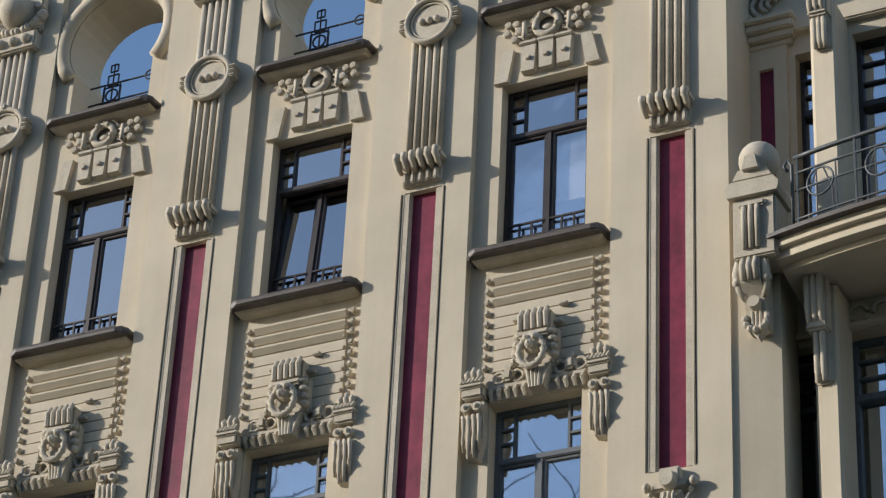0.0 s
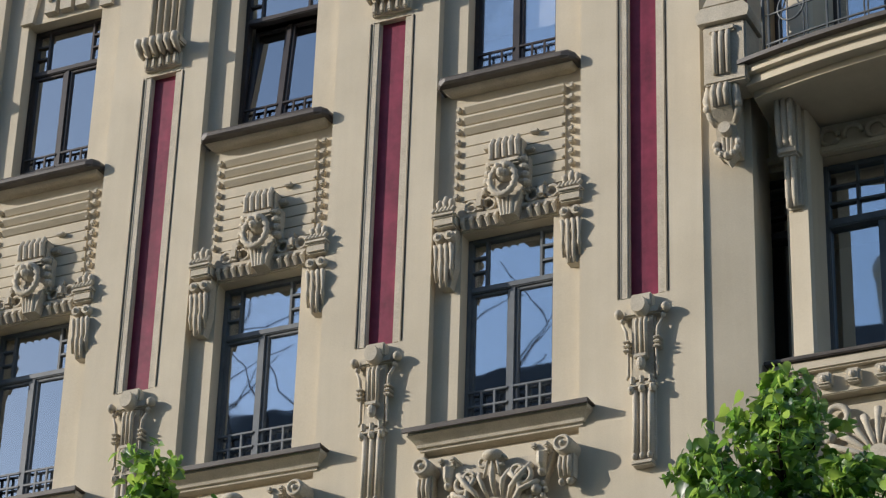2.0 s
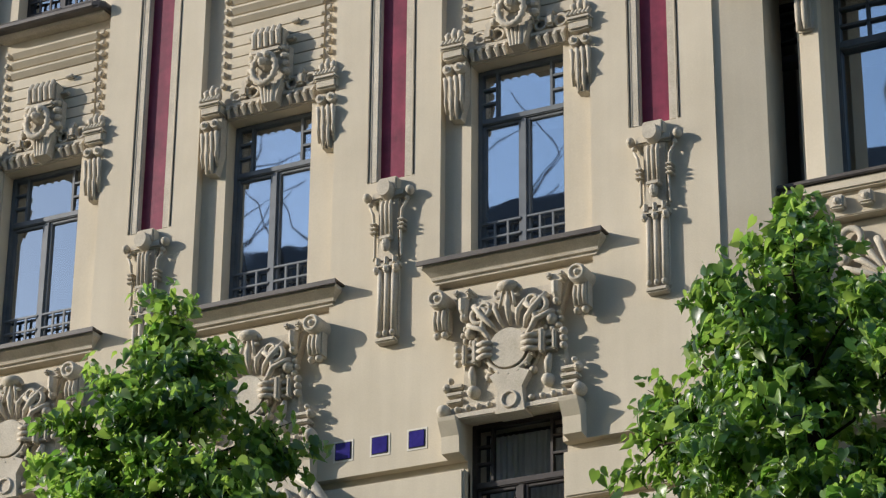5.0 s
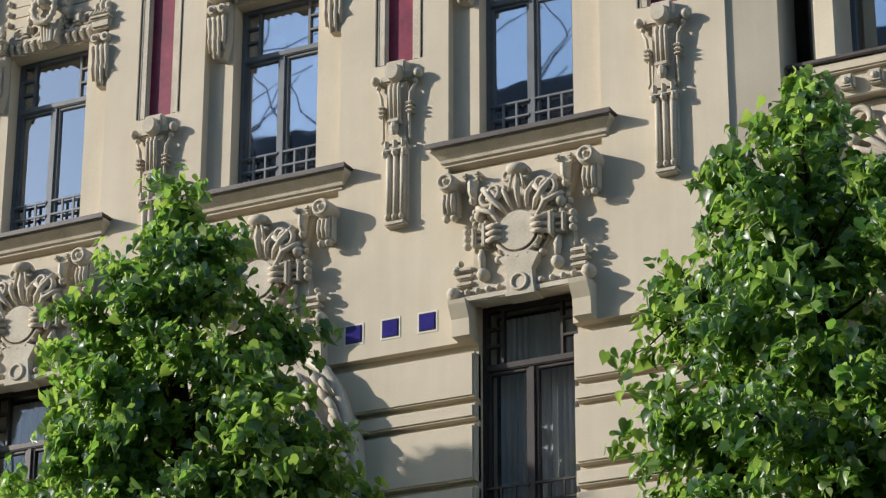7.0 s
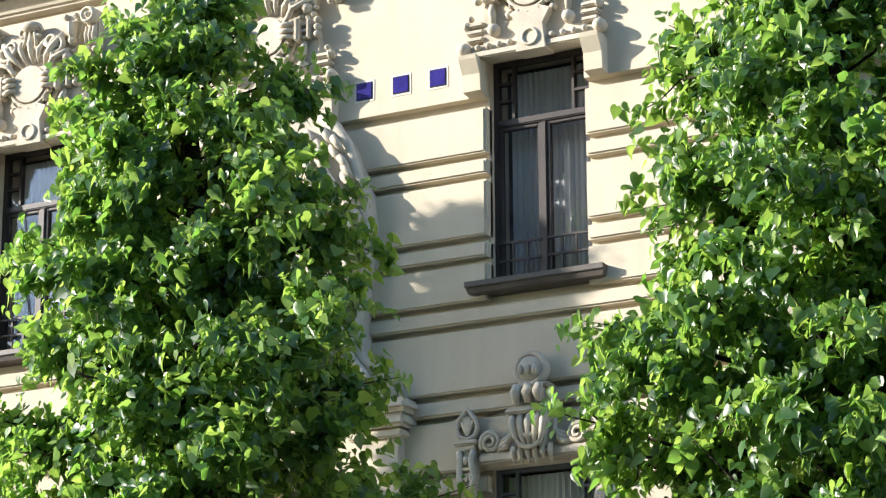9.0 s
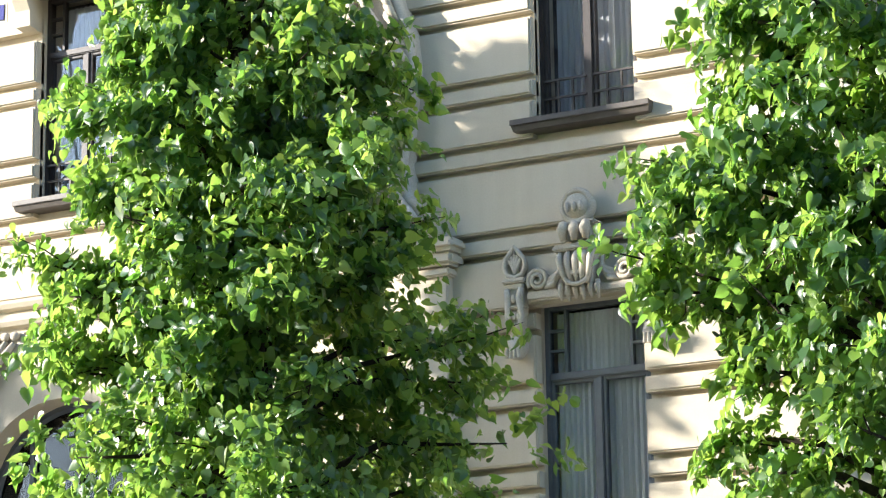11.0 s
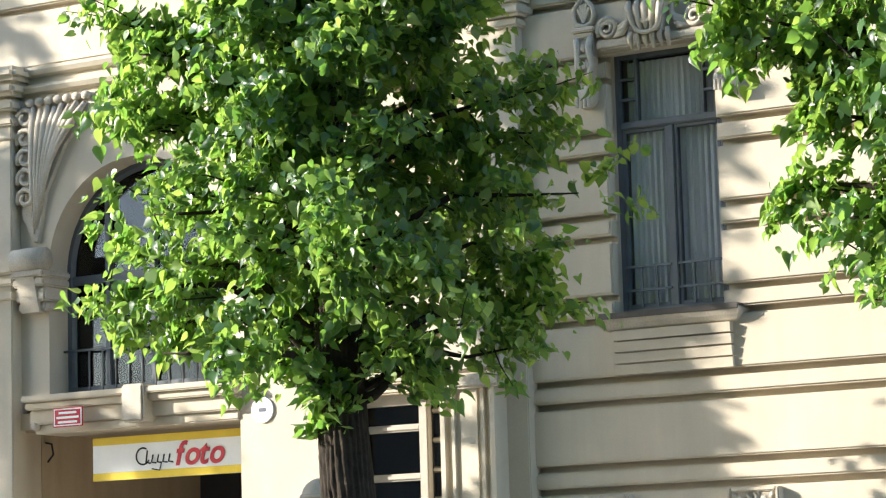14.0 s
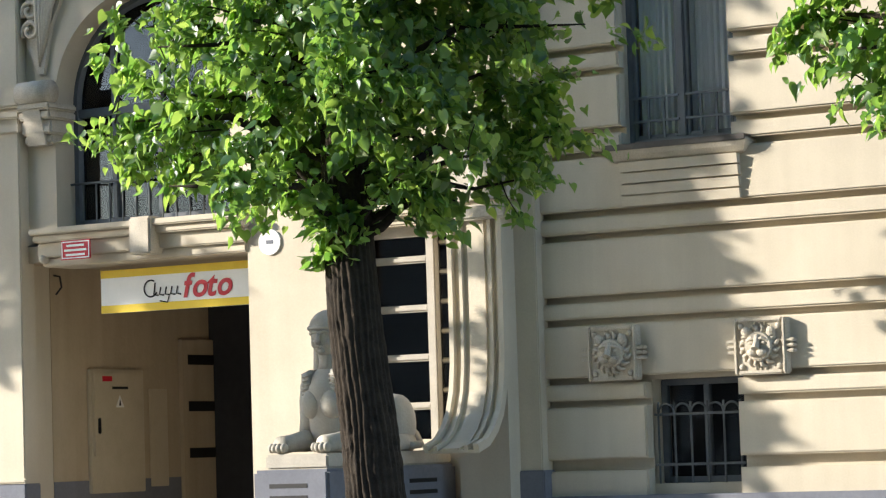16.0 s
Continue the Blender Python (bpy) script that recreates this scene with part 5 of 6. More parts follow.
bm = bm_()
box(bm, 0.075, 0.078, 0.18, 0.36, 1.28, 1.34)
part("sticker", bm, SIGNRED, d, "small red and white sticker")
bm = bm_()
prism(bm, [(0.42, 0.98), (0.58, 0.98), (0.50, 1.12)], 0.075, 0.078, "x")
part("warning_triangle", bm, WHITE, d, "pale warning triangle")
bm = bm_()
prism(bm, [(0.48, 1.0), (0.52, 1.0), (0.50, 1.08)], 0.078, 0.080, "x")
part("warning_bolt", bm, INK, d)
bm = bm_()
box(bm, 0.075, 0.078, 0.36, 0.66, 1.19, 1.22)
part("caption_bar", bm, INK, d)
t = thing("wall_hatch", "small cream hatch in the passage wall", "hatch", at=(GATE_L, 2.35, 1.9))
part("plate", box(bm_(), 0.0, 0.02, 0.0, 0.35, 0.0, 1.15, 0.006), CREAM, t)
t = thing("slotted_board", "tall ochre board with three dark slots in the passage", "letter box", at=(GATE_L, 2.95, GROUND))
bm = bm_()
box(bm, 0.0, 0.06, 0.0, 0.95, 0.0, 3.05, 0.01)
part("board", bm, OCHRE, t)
for z in (1.62, 2.18, 2.74):
    bm = bm_()
    box(bm, 0.061, 0.066, 0.12, 0.82, z, z + 0.12)
    part("slot", bm, INK, t)
bm = bm_()
box(bm, 0.06, 0.09, 0.80, 0.86, 2.0, 2.25, 0.01)
part("handle", bm, INK, t)
t = thing("wall_lamp_hook", "thin iron hook on the passage corner", "hook", at=(GATE_L + 0.01, 0.62, 4.1))
bm = bm_()
tube(bm, [(0, 0, 0.22), (0.10, -0.02, 0.20), (0.13, -0.03, 0.08), (0.05, -0.03, 0.0)], 0.012, 6)
part("arm", bm, DARKIRON, t)


# hanging shop sign: the readable word is lettered, the rest are plain strokes
def lettering(name, body, size, mat, parent, x, y, z, shear=0.0, width=1.0):
    cu = bpy.data.curves.new(name, "FONT")
    cu.body, cu.size, cu.shear, cu.extrude, cu.offset = body, size, shear, 0.002, 0.008
    ob = new(name, cu)
    me = bpy.data.meshes.new_from_object(ob.evaluated_get(bpy.context.evaluated_depsgraph_get()))
    bpy.data.objects.remove(ob)
    bpy.data.curves.remove(cu)
    me.materials.append(mat)
    o = new(name, me)
    o.parent = parent
    o.matrix_local = Matrix.Translation((x, y, z)) @ pose(0, 0, 0, 90, 0, 0) @ Matrix.Diagonal((width, 1, 1, 1))
    return o


t = thing("shop_sign", "white and yellow shop sign with red lettering over the gateway", "sign", at=(-7.10, 0.30, 3.83))
bm = bm_()
box(bm, 0.0, 2.18, 0.0, 0.05, 0.0, 0.47)
part("board", bm, WHITE, t)
for z0, z1 in ((0.0, 0.085), (0.385, 0.47)):
    bm = bm_()
    box(bm, 0.0, 2.18, -0.004, 0.0, z0, z1)
    part("stripe", bm, YELLOW, t, "yellow stripe")
pen = 1.10
for letter in "foto":
    lettering("letter", letter, 0.36, SIGNRED, t, pen, -0.006, 0.125, 0.25, 1.0)
    pen += {"f": 0.120, "o": 0.188, "t": 0.135}[letter]
bm = bm_()
hoop(bm, 0.68, 0.24, -0.006, 0.09, 0.009, 16, 60, 330, 4)
for k in range(5):
    tube(bm, [(0.74 + 0.075 * k, -0.006, 0.30 if k < 1 else 0.25), (0.72 + 0.075 * k, -0.006, 0.17), (0.78 + 0.075 * k, -0.006, 0.16)], 0.009, 4)
tube(bm, [(0.93, -0.006, 0.17), (0.90, -0.006, 0.08), (0.80, -0.006, 0.10)], 0.007, 4)
part("script_strokes", bm, INK, t)
t = thing("notice_plate", "small red and white notice plate on the lintel", "sign", at=(-7.20, -0.265, 4.40))
part("plate", box(bm_(), 0.0, 0.40, 0.0, 0.015, 0.0, 0.21, 0.004), SIGNRED, t)
bm = bm_()
for q in ((0.012, 0.388, 0.012, 0.024), (0.012, 0.388, 0.186, 0.198), (0.012, 0.024, 0.024, 0.186), (0.376, 0.388, 0.024, 0.186)):
    box(bm, q[0], q[1], -0.003, 0.0, q[2], q[3])
part("border", bm, WHITE, t)
for i, (a, b) in enumerate(((0.08, 0.32), (0.05, 0.35), (0.07, 0.33))):
    bm = bm_()
    box(bm, a, b, -0.005, -0.003, 0.14 - 0.05 * i, 0.163 - 0.05 * i)
    part("text_bar", bm, WHITE, t)
t = thing("wall_plaque", "round white enamel plaque on the pier by the gateway", "plaque", at=(-4.62, -0.032, 4.44))
part("disc", disc(bm_(), 0, 0, 0.135, -0.02, 0.0, 26), WHITE, t)
bm = bm_()
box(bm, -0.04, 0.05, -0.023, -0.02, -0.02, 0.02)
part("mark_bar", bm, PLINTH, t)

# pier between gateway and barred window, and the window itself
bm = bm_()
box(bm, GATE_R, -3.62, -0.03, 0.1, 1.74, 8.42)
tagged(part("gate_pier", bm, STUCCO), "smooth beige stucco pier beside the gateway", "wall", kind="structure")
t = thing("barred_window", "dark ground-floor window with thick pale glazing bars", "window", kind="structure")
bm = bm_()
for a in ((-3.62, -3.54, 1.9, 4.75), (-2.86, -2.76, 1.9, 4.75), (-2.56, -2.50, 1.9, 4.75), (-3.54, -2.86, 4.40, 4.75), (-3.54, -2.86, 1.9, 2.0)):
    box(bm, a[0], a[1], 0.16, 0.30, a[2], a[3], 0.01)
part("frame", bm, STONE, t)
for z in (2.64, 3.13, 3.63, 4.13):
    bm = bm_()
    box(bm, -3.54, -2.86, 0.19, 0.28, z, z + 0.075, 0.02)
    part("glazing_bar", bm, STONE, t)
for k in range(8):
    bm = bm_()
    box(bm, -2.76, -2.56, 0.24, 0.30, 2.2 + 0.30 * k, 2.2 + 0.30 * k + 0.06, 0.015)
    part("slat", bm, CREAM, t)
bm = bm_()
box(bm, -3.54, -2.56, 0.25, 0.256, 1.95, 4.5)
part("pane", bm, DIM, t)
bm = bm_()
box(bm, -3.62, -2.40, -0.02, 0.24, 1.74, 2.34, 0.02)
part("sill", bm, STUCCO, t)
bm = bm_()
box(bm, -3.7, -2.4, -0.10, 0.1, 4.60, 4.80, 0.02)
part("lintel", bm, STUCCO, t)
# added near-black sheet that makes the barred window read as unlit
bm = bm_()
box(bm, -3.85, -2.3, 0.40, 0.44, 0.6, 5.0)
part("room_back", bm, ROOM_SHADE, t)

# flared column: a ribbed slab that sweeps out to the street at its foot
t = thing("flared_column", "pale ribbed stucco column that curls outward at its foot", "column")
sweep = [(-0.36, 4.46), (-0.36, 3.4), (-0.37, 3.05), (-0.41, 2.78), (-0.49, 2.56), (-0.61, 2.40), (-0.77, 2.28), (-0.98, 2.22)]


def sweep_strip(x0, x1, lift, name, mat, back=0.10):
    bm = bm_()
    rows = []
    for i, (y, z) in enumerate(sweep):
        a, b = sweep[max(i - 1, 0)], sweep[min(i + 1, len(sweep) - 1)]
        d = Vector((0, b[0] - a[0], b[1] - a[1])).normalized()
        nrm = Vector((0, d.z, -d.y))
        f, k = Vector((0, y, z)) + nrm * lift, Vector((0, y, z)) - nrm * back
        rows.append([bm.verts.new(p) for p in ((x0, f.y, f.z), (x1, f.y, f.z), (x1, k.y, k.z), (x0, k.y, k.z))])
    for p, q in zip(rows, rows[1:]):
        for i in range(4):
            bm.faces.new((p[i], p[(i + 1) % 4], q[(i + 1) % 4], q[i]))
    bm.faces.new(rows[0][::-1])
    bm.faces.new(rows[-1])
    part(name, bm, mat, t, smooth=False)


sweep_strip(-2.26, -1.66, 0.0, "slab", STUCCO, 0.03)
for a, b, q in ((-2.27, -2.22, 0.06), (-2.15, -2.115, 0.045), (-2.06, -1.87, 0.02), (-1.815, -1.78, 0.045), (-1.715, -1.655, 0.06)):
    sweep_strip(a, b, q, "rib", STUCCO, 0.0)
bm = bm_()
box(bm, -2.34, -1.58, -0.46, 0.0, 4.46, 4.60, 0.025)
box(bm, -2.28, -1.62, -0.40, 0.0, 4.60, 5.2, 0.06)
part("cap", bm, RELIEF, t)
bm = bm_()
box(bm, -2.24, -1.68, -0.34, 0.05, GROUND, 4.46)
part("core", bm, STUCCO, t)

# ---------------------------------------------------------------- sphinx and its pedestal
t = thing("sphinx_pedestal", "grey stone pedestal with slots under the sphinx", "pedestal", at=(-2.87, -1.2, GROUND))
bm = bm_()
box(bm, -0.42, 0.42, -1.2, 1.15, 0.0, 1.49, 0.03)
part("block", bm, PLINTH, t)
bm = bm_()
box(bm, -0.33, 0.37, -1.12, 1.15, 1.49, 1.63, 0.02)
part("top_slab", bm, STONE, t)
for z in (1.21, 1.32):
    bm = bm_()
    box(bm, -0.23, 0.19, -1.204, -1.19, z, z + 0.04)
    part("slot", bm, INK, t)
    bm = bm_()
    box(bm, 0.41, 0.424, 0.24, 0.76, z, z + 0.04)
    part("slot", bm, INK, t)


def sphinx():
    """A lying sphinx that faces the street, one plain mesh."""
    bm = bm_()
    ball(bm, (0, 0.10, 0.31), 0.30, 20, (0.72, 2.2, 0.8))
    ball(bm, (0, 0.52, 0.38), 0.21, 18, (0.9, 1.1, 1.0))
    tube(bm, [(0, -0.34, 0.08), (0, -0.42, 0.30), (0, -0.46, 0.48), (0, -0.47, 0.62), (0, -0.46, 0.74), (0, -0.46, 0.80)], [0.24, 0.235, 0.22, 0.225, 0.18, 0.12], 22)
    tube(bm, [(-0.24, -0.43, 0.64), (-0.13, -0.45, 0.71), (0.13, -0.45, 0.71), (0.24, -0.43, 0.64)], [0.085, 0.10, 0.10, 0.085], 14)
    for s in (-1, 1):
        ball(bm, (s * 0.17, 0.47, 0.27), 0.25, 18, (0.55, 1.05, 1.15))
        ball(bm, (s * 0.105, -0.60, 0.47), 0.135, 16, (0.95, 0.85, 1.1))
        ball(bm, (s * 0.255, -0.43, 0.63), 0.098, 14)
        tube(bm, [(s * 0.26, -0.43, 0.64), (s * 0.285, -0.42, 0.50), (s * 0.285, -0.42, 0.34), (s * 0.26, -0.46, 0.16)], [0.085, 0.088, 0.085, 0.10], 14)
        tube(bm, [(s * 0.26, -0.36, 0.12), (s * 0.255, -0.55, 0.125), (s * 0.245, -0.78, 0.105), (s * 0.24, -0.98, 0.085)], [0.10, 0.105, 0.085, 0.088], 14)
        for k in range(4):
            ball(bm, (s * 0.24 + (k - 1.5) * 0.046, -1.045 + 0.012 * abs(k - 1.5), 0.06), 0.042, 10, (0.75, 1.3, 1.1))
        tube(bm, [(s * 0.22, 0.55, 0.08), (s * 0.29, 0.25, 0.075), (s * 0.29, 0.02, 0.06)], [0.10, 0.085, 0.07], 12)
        # hair that falls behind the shoulder and a flat lappet before it
        tube(bm, [(s * 0.13, -0.40, 1.22), (s * 0.165, -0.36, 1.08), (s * 0.175, -0.34, 0.92), (s * 0.20, -0.33, 0.74), (s * 0.18, -0.36, 0.60)], [0.05, 0.07, 0.075, 0.07, 0.05], 12)
        prism(bm, [(s * 0.10, 0.52), (s * 0.20, 0.50), (s * 0.215, 0.76), (s * 0.12, 0.80)], -0.46, -0.645, "y", 0.95)
        for k in range(6):
            tube(bm, [(s * 0.105, -0.645, 0.545 + 0.04 * k), (s * 0.205, -0.645, 0.53 + 0.04 * k)], 0.011, 6)
        ball(bm, (s * 0.055, -0.628, 1.115), 0.022, 8, (1.2, 0.6, 0.6))
        ball(bm, (s * 0.075, -0.60, 1.05), 0.05, 10, (0.8, 0.8, 1.1))
    tube(bm, [(0, -0.46, 0.76), (0, -0.475, 0.86), (0, -0.49, 1.0)], [0.13, 0.095, 0.10], 16)
    ball(bm, (0, -0.505, 1.10), 0.165, 20, (0.92, 0.92, 1.18))
    ball(bm, (0, -0.455, 1.19), 0.195, 20, (1.0, 1.02, 0.92))
    tube(bm, [(0, -0.645, 1.15), (0, -0.672, 1.095), (0, -0.69, 1.06), (0, -0.655, 1.045)], [0.018, 0.024, 0.032, 0.026], 10)
    tube(bm, [(-0.12, -0.60, 1.135), (-0.06, -0.648, 1.155), (0, -0.655, 1.14), (0.06, -0.648, 1.155), (0.12, -0.60, 1.135)], 0.017, 8)
    ball(bm, (0, -0.645, 1.02), 0.036, 10, (1.15, 0.7, 0.36))
    ball(bm, (0, -0.638, 0.995), 0.032, 10, (1.1, 0.7, 0.4))
    ball(bm, (0, -0.612, 0.972), 0.042, 10, (1.0, 0.8, 0.8))
    tube(bm, [(0.188 * math.cos(q), -0.465 + 0.19 * math.sin(q), 1.19) for q in np.linspace(math.pi, 2 * math.pi, 14)], 0.022, 8)
    tube(bm, [(0.05, 0.72, 0.30), (0.16, 0.80, 0.16), (0.30, 0.66, 0.06), (0.33, 0.40, 0.05)], [0.05, 0.045, 0.04, 0.045], 10)
    return bm


s = part("sphinx_statue", sphinx(), STONE, smooth=True)
s.location = (-2.87, -1.2, GROUND + 1.63)
tagged(s, "weathered grey stone sphinx lying on its pedestal", "statue")
# ---------------------------------------------------------------- recessed bay with balcony at the corner
BY = 0.75
bm = bm_()
prism(bm, [(CORNER + 0.001, 0.03), (2.89, 0.12), (2.86, BY - 0.002), (CORNER + 0.001, BY - 0.002)], GROUND - 0.2, 17.25, "z")
prism(bm, [(CORNER + 0.001, 0.004), (CORNER + 0.03, BY - 0.002), (CORNER + 0.001, BY - 0.002)], 17.25, TOP, "z")
tagged(part("corner_return", bm, STUCCO), "angled beige stucco return beside the balcony bay", "wall", kind="structure")
bm = bm_()
pierced(bm, CORNER + 0.001, 9.0, GROUND - 0.2, TOP, BY, BY + 0.4, [(2.72, 3.04, 14.0, 16.5), (3.40, 5.4, 14.1, 16.55), (2.92, 3.20, 17.3, 20.35), (3.60, 5.4, 17.3, 20.45)])
bay = tagged(part("bay_wall", bm, STUCCO), "recessed beige stucco wall of the balcony bay", "wall", kind="structure")
# back wall and floor of the bay, coloured near-black as room shade
bm = bm_()
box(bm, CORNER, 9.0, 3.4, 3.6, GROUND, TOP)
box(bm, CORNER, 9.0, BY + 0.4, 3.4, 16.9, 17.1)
tagged(part("bay_interior", bm, ROOM_SHADE), "near-black walls standing for room shade behind the bay windows", "interior", kind="structure")


def bay_window(x0, x1, z0, z1, zt, cols, rows, mat, label):
    count[0] += 1
    w = thing("window_%d" % count[0], label, "window", "bay windows", "structure")
    f = 0.055 if x1 - x0 > 0.6 else 0.045
    y0, y1 = BY + 0.16, BY + 0.28
    bm = bm_()
    for a in ((x0, x0 + f, z0, z1), (x1 - f, x1, z0, z1), (x0 + f, x1 - f, z1 - f, z1), (x0 + f, x1 - f, z0, z0 + f)):
        box(bm, a[0], a[1], y0, y1, a[2], a[3], 0.01)
    part("frame", bm, mat, w)
    bm = bm_()
    box(bm, x0 + f, x1 - f, y0 - 0.03, y1, zt, zt + 0.10, 0.015)
    part("transom", bm, mat, w)
    for i in range(1, cols):
        bm = bm_()
        x = x0 + f + (x1 - x0 - 2 * f) * i / cols
        box(bm, x - 0.014, x + 0.014, y0 + 0.02, y1 - 0.02, zt + 0.1, z1 - f)
        part("glazing_bar", bm, mat, w)
    for i in range(1, rows):
        bm = bm_()
        z = zt + 0.1 + (z1 - f - zt - 0.1) * i / rows
        box(bm, x0 + f, x1 - f, y0 + 0.02, y1 - 0.02, z - 0.014, z + 0.014)
        part("glazing_bar", bm, mat, w)
    if x1 - x0 > 1:
        for x in (x0 + 0.62, x0 + 1.24):
            bm = bm_()
            box(bm, x - 0.04, x + 0.04, y0, y1, z0 + f, zt, 0.01)
            part("mullion", bm, mat, w)
    for a, b in ((z0 + f, zt), (zt + 0.1, z1 - f)):
        bm = bm_()
        box(bm, x0 + f, x1 - f, y0 + 0.06, y0 + 0.066, a, b)
        part("pane", bm, GLASS, w)


bay_window(2.72, 3.04, 14.0, 16.5, 15.75, 1, 3, BROWN, "narrow dark side window in the balcony bay")
bay_window(3.40, 5.4, 14.1, 16.55, 15.78, 6, 3, GREYWOOD, "wide grey bay window with small top panes")
bay_window(2.92, 3.20, 17.3, 20.35, 19.55, 1, 3, BROWN, "narrow dark side window above the balcony")
bay_window(3.60, 5.4, 17.3, 20.45, 19.5, 6, 3, BROWN, "tall dark balcony window with small top panes")

# narrow red panel and its moulded frame above the balcony
t = thing("red_panel", "narrow dark red glazed panel in a stepped stucco frame", "panel", "red panels")
bm = bm_()
pierced(bm, 2.40, 2.84, 17.6, 20.5, BY - 0.06, BY + 0.01, [(2.50, 2.68, 17.8, 20.2)])
part("frame", bm, STUCCO, t)
bm = bm_()
box(bm, 2.50, 2.68, BY - 0.012, BY + 0.005, 17.8, 20.2)
part("panel_face", bm, RED, t)
t = thing("bay_cornice", "stepped stucco cornice over the balcony windows", "ledge")
for z0, z1, o in ((20.48, 20.56, 0.08), (20.56, 20.66, 0.14), (20.66, 20.76, 0.20), (20.76, 20.84, 0.25)):
    bm = bm_()
    box(bm, CORNER + 0.02, 2.88 + o * 0.4, BY - o, BY + 0.02, z0, z1, 0.015)
    part("moulding", bm, STUCCO, t)
bm = bm_()
box(bm, 2.9, 9.0, BY - 0.10, BY + 0.02, 20.62, 20.85, 0.02)
part("moulding", bm, STUCCO, t)
bm = bm_()
for k in range(5):
    hoop(bm, 2.62 + 0.06 * math.cos(k), 21.12, BY - 0.06, 0.06 + 0.05 * k, 0.03, 16, 20, 250)
part("scroll_relief", bm, RELIEF, t, smooth=True)


def bay_console(x, z0, z1, y, drop):
    t = thing("bay_console", "ribbed stucco console on a bay pier", "ornament", "bay consoles", at=(x, y, z0))
    t.scale = (0.82, 0.85, 1.0)
    h = z1 - z0
    for i in range(3):
        bm = bm_()
        q = -0.085 + 0.085 * i
        tube(bm, [(q, -0.28, h), (q, -0.27, h * 0.82), (q, -0.24, h * 0.58), (q, -0.12, h * 0.48)], [0.042, 0.046, 0.045, 0.035], 10)
        part("horn", bm, RELIEF, t, smooth=True)
    for i in range(2 if drop else 3):
        bm = bm_()
        q = -0.03 + 0.085 * i if drop else -0.07 + 0.07 * i
        tube(bm, [(q, -0.10, h * 0.52), (q, -0.13, h * 0.44), (q, -0.12, h * 0.10), (q, -0.08, 0.02)], [0.035, 0.042, 0.04, 0.03], 10)
        part("horn", bm, RELIEF, t, smooth=True)
    bm = bm_()
    box(bm, -0.14, 0.15, -0.22, 0.0, h * 0.46, h, 0.03)
    box(bm, -0.09, 0.15, -0.08, 0.0, 0.0, h * 0.5, 0.03)
    part("body", bm, RELIEF, t)


for x0, x1, z0, z1 in ((3.17, 3.46, 14.03, 16.90), (3.24, 3.56, 17.27, 20.62)):
    bm = bm_()
    prism(bm, [(x0, BY - 0.001), (x0, 0.36), (x0 + 0.05, 0.30), (x1 - 0.03, 0.27), (x1, 0.31), (x1, BY - 0.001)], z0, z1, "z")
    part("bay_pier", bm, STUCCO, bay)
bay_console(3.27, 15.72, 17.0, 0.30, True)
bay_console(3.40, 19.95, 20.85, 0.30, False)

# balcony: bowed slab, mouldings, iron rail, pedestal with ball
BC = (5.6, 9.34)


def bow(a, r):
    return (BC[0] - r * math.cos(radians(a)), BC[1] - r * math.sin(radians(a)))


t = thing("balcony", "bowed stucco balcony with wrought iron railing", "balcony")
for z0, z1, r, mat in ((16.94, 17.02, 9.78, STUCCO), (17.02, 17.13, 9.92, STUCCO), (17.13, 17.22, 9.99, STUCCO), (17.22, 17.27, 10.08, SHEET)):
    bm = bm_()
    prism(bm, [bow(a, r) for a in np.arange(74.6, 112, 1.5)] + [(9.0, BY), (2.95, BY)], z0, z1, "z")
    part("slab" if mat is STUCCO else "sheet_cover", bm, mat, t)
r = 9.93
for z, rad in ((18.20, 0.028), (18.0, 0.014), (17.78, 0.012), (17.42, 0.014)):
    bm = bm_()
    tube(bm, [(*bow(a, r), z) for a in np.arange(76.2, 110, 1.2)], rad, 8)
    part("handrail" if rad > 0.02 else "rail", bm, IRON, t, smooth=True)
for k in range(20):
    a = 76.4 + 1.35 * k
    x, y = bow(a, r)
    bm = bm_()
    tube(bm, [(x, y, 17.27), (x, y, 18.0 if k % 3 else 18.2)], 0.010 if k % 3 else 0.016, 6)
    part("baluster", bm, IRON, t)
for k in range(7):
    a = 78.0 + 4.05 * k
    bm = bm_()
    pts = []
    for i in range(20):
        q = 2 * math.pi * i / 20
        x, y = bow(a + 0.16 / r * 57.3 * math.cos(q), r)
        pts.append((x, y, 17.80 + 0.17 * math.sin(q)))
    tube(bm, pts, 0.013, 6, True)
    part("ring", bm, IRON, t, smooth=True)
    for d in (-0.85, 0.85):
        bm = bm_()
        x, y = bow(a + d, r)
        x2, y2 = bow(a + d * 0.3, r)
        tube(bm, [(x, y, 17.30), (x, y, 17.66), (x2, y2, 17.95)], 0.010, 6)
        part("bent_bar", bm, IRON, t)
bm = bm_()
x, y = bow(76.0, r)
tube(bm, [(x, y, 17.25), (x, y, 18.12), (x - 0.05, y, 18.2), (x - 0.09, y, 18.12), (x - 0.05, y, 18.06)], 0.02, 8)
part("end_scroll", bm, IRON, t, smooth=True)

PX, PY = 2.78, -0.22
t = thing("ball_pedestal", "stucco pedestal with cap and large ball at the balcony end", "pedestal", at=(PX, PY, 17.05))
bm = bm_()
box(bm, -0.24, 0.24, -0.14, 0.3, 0.0, 0.74, 0.02)
part("block", bm, RELIEF, t)
bm = bm_()
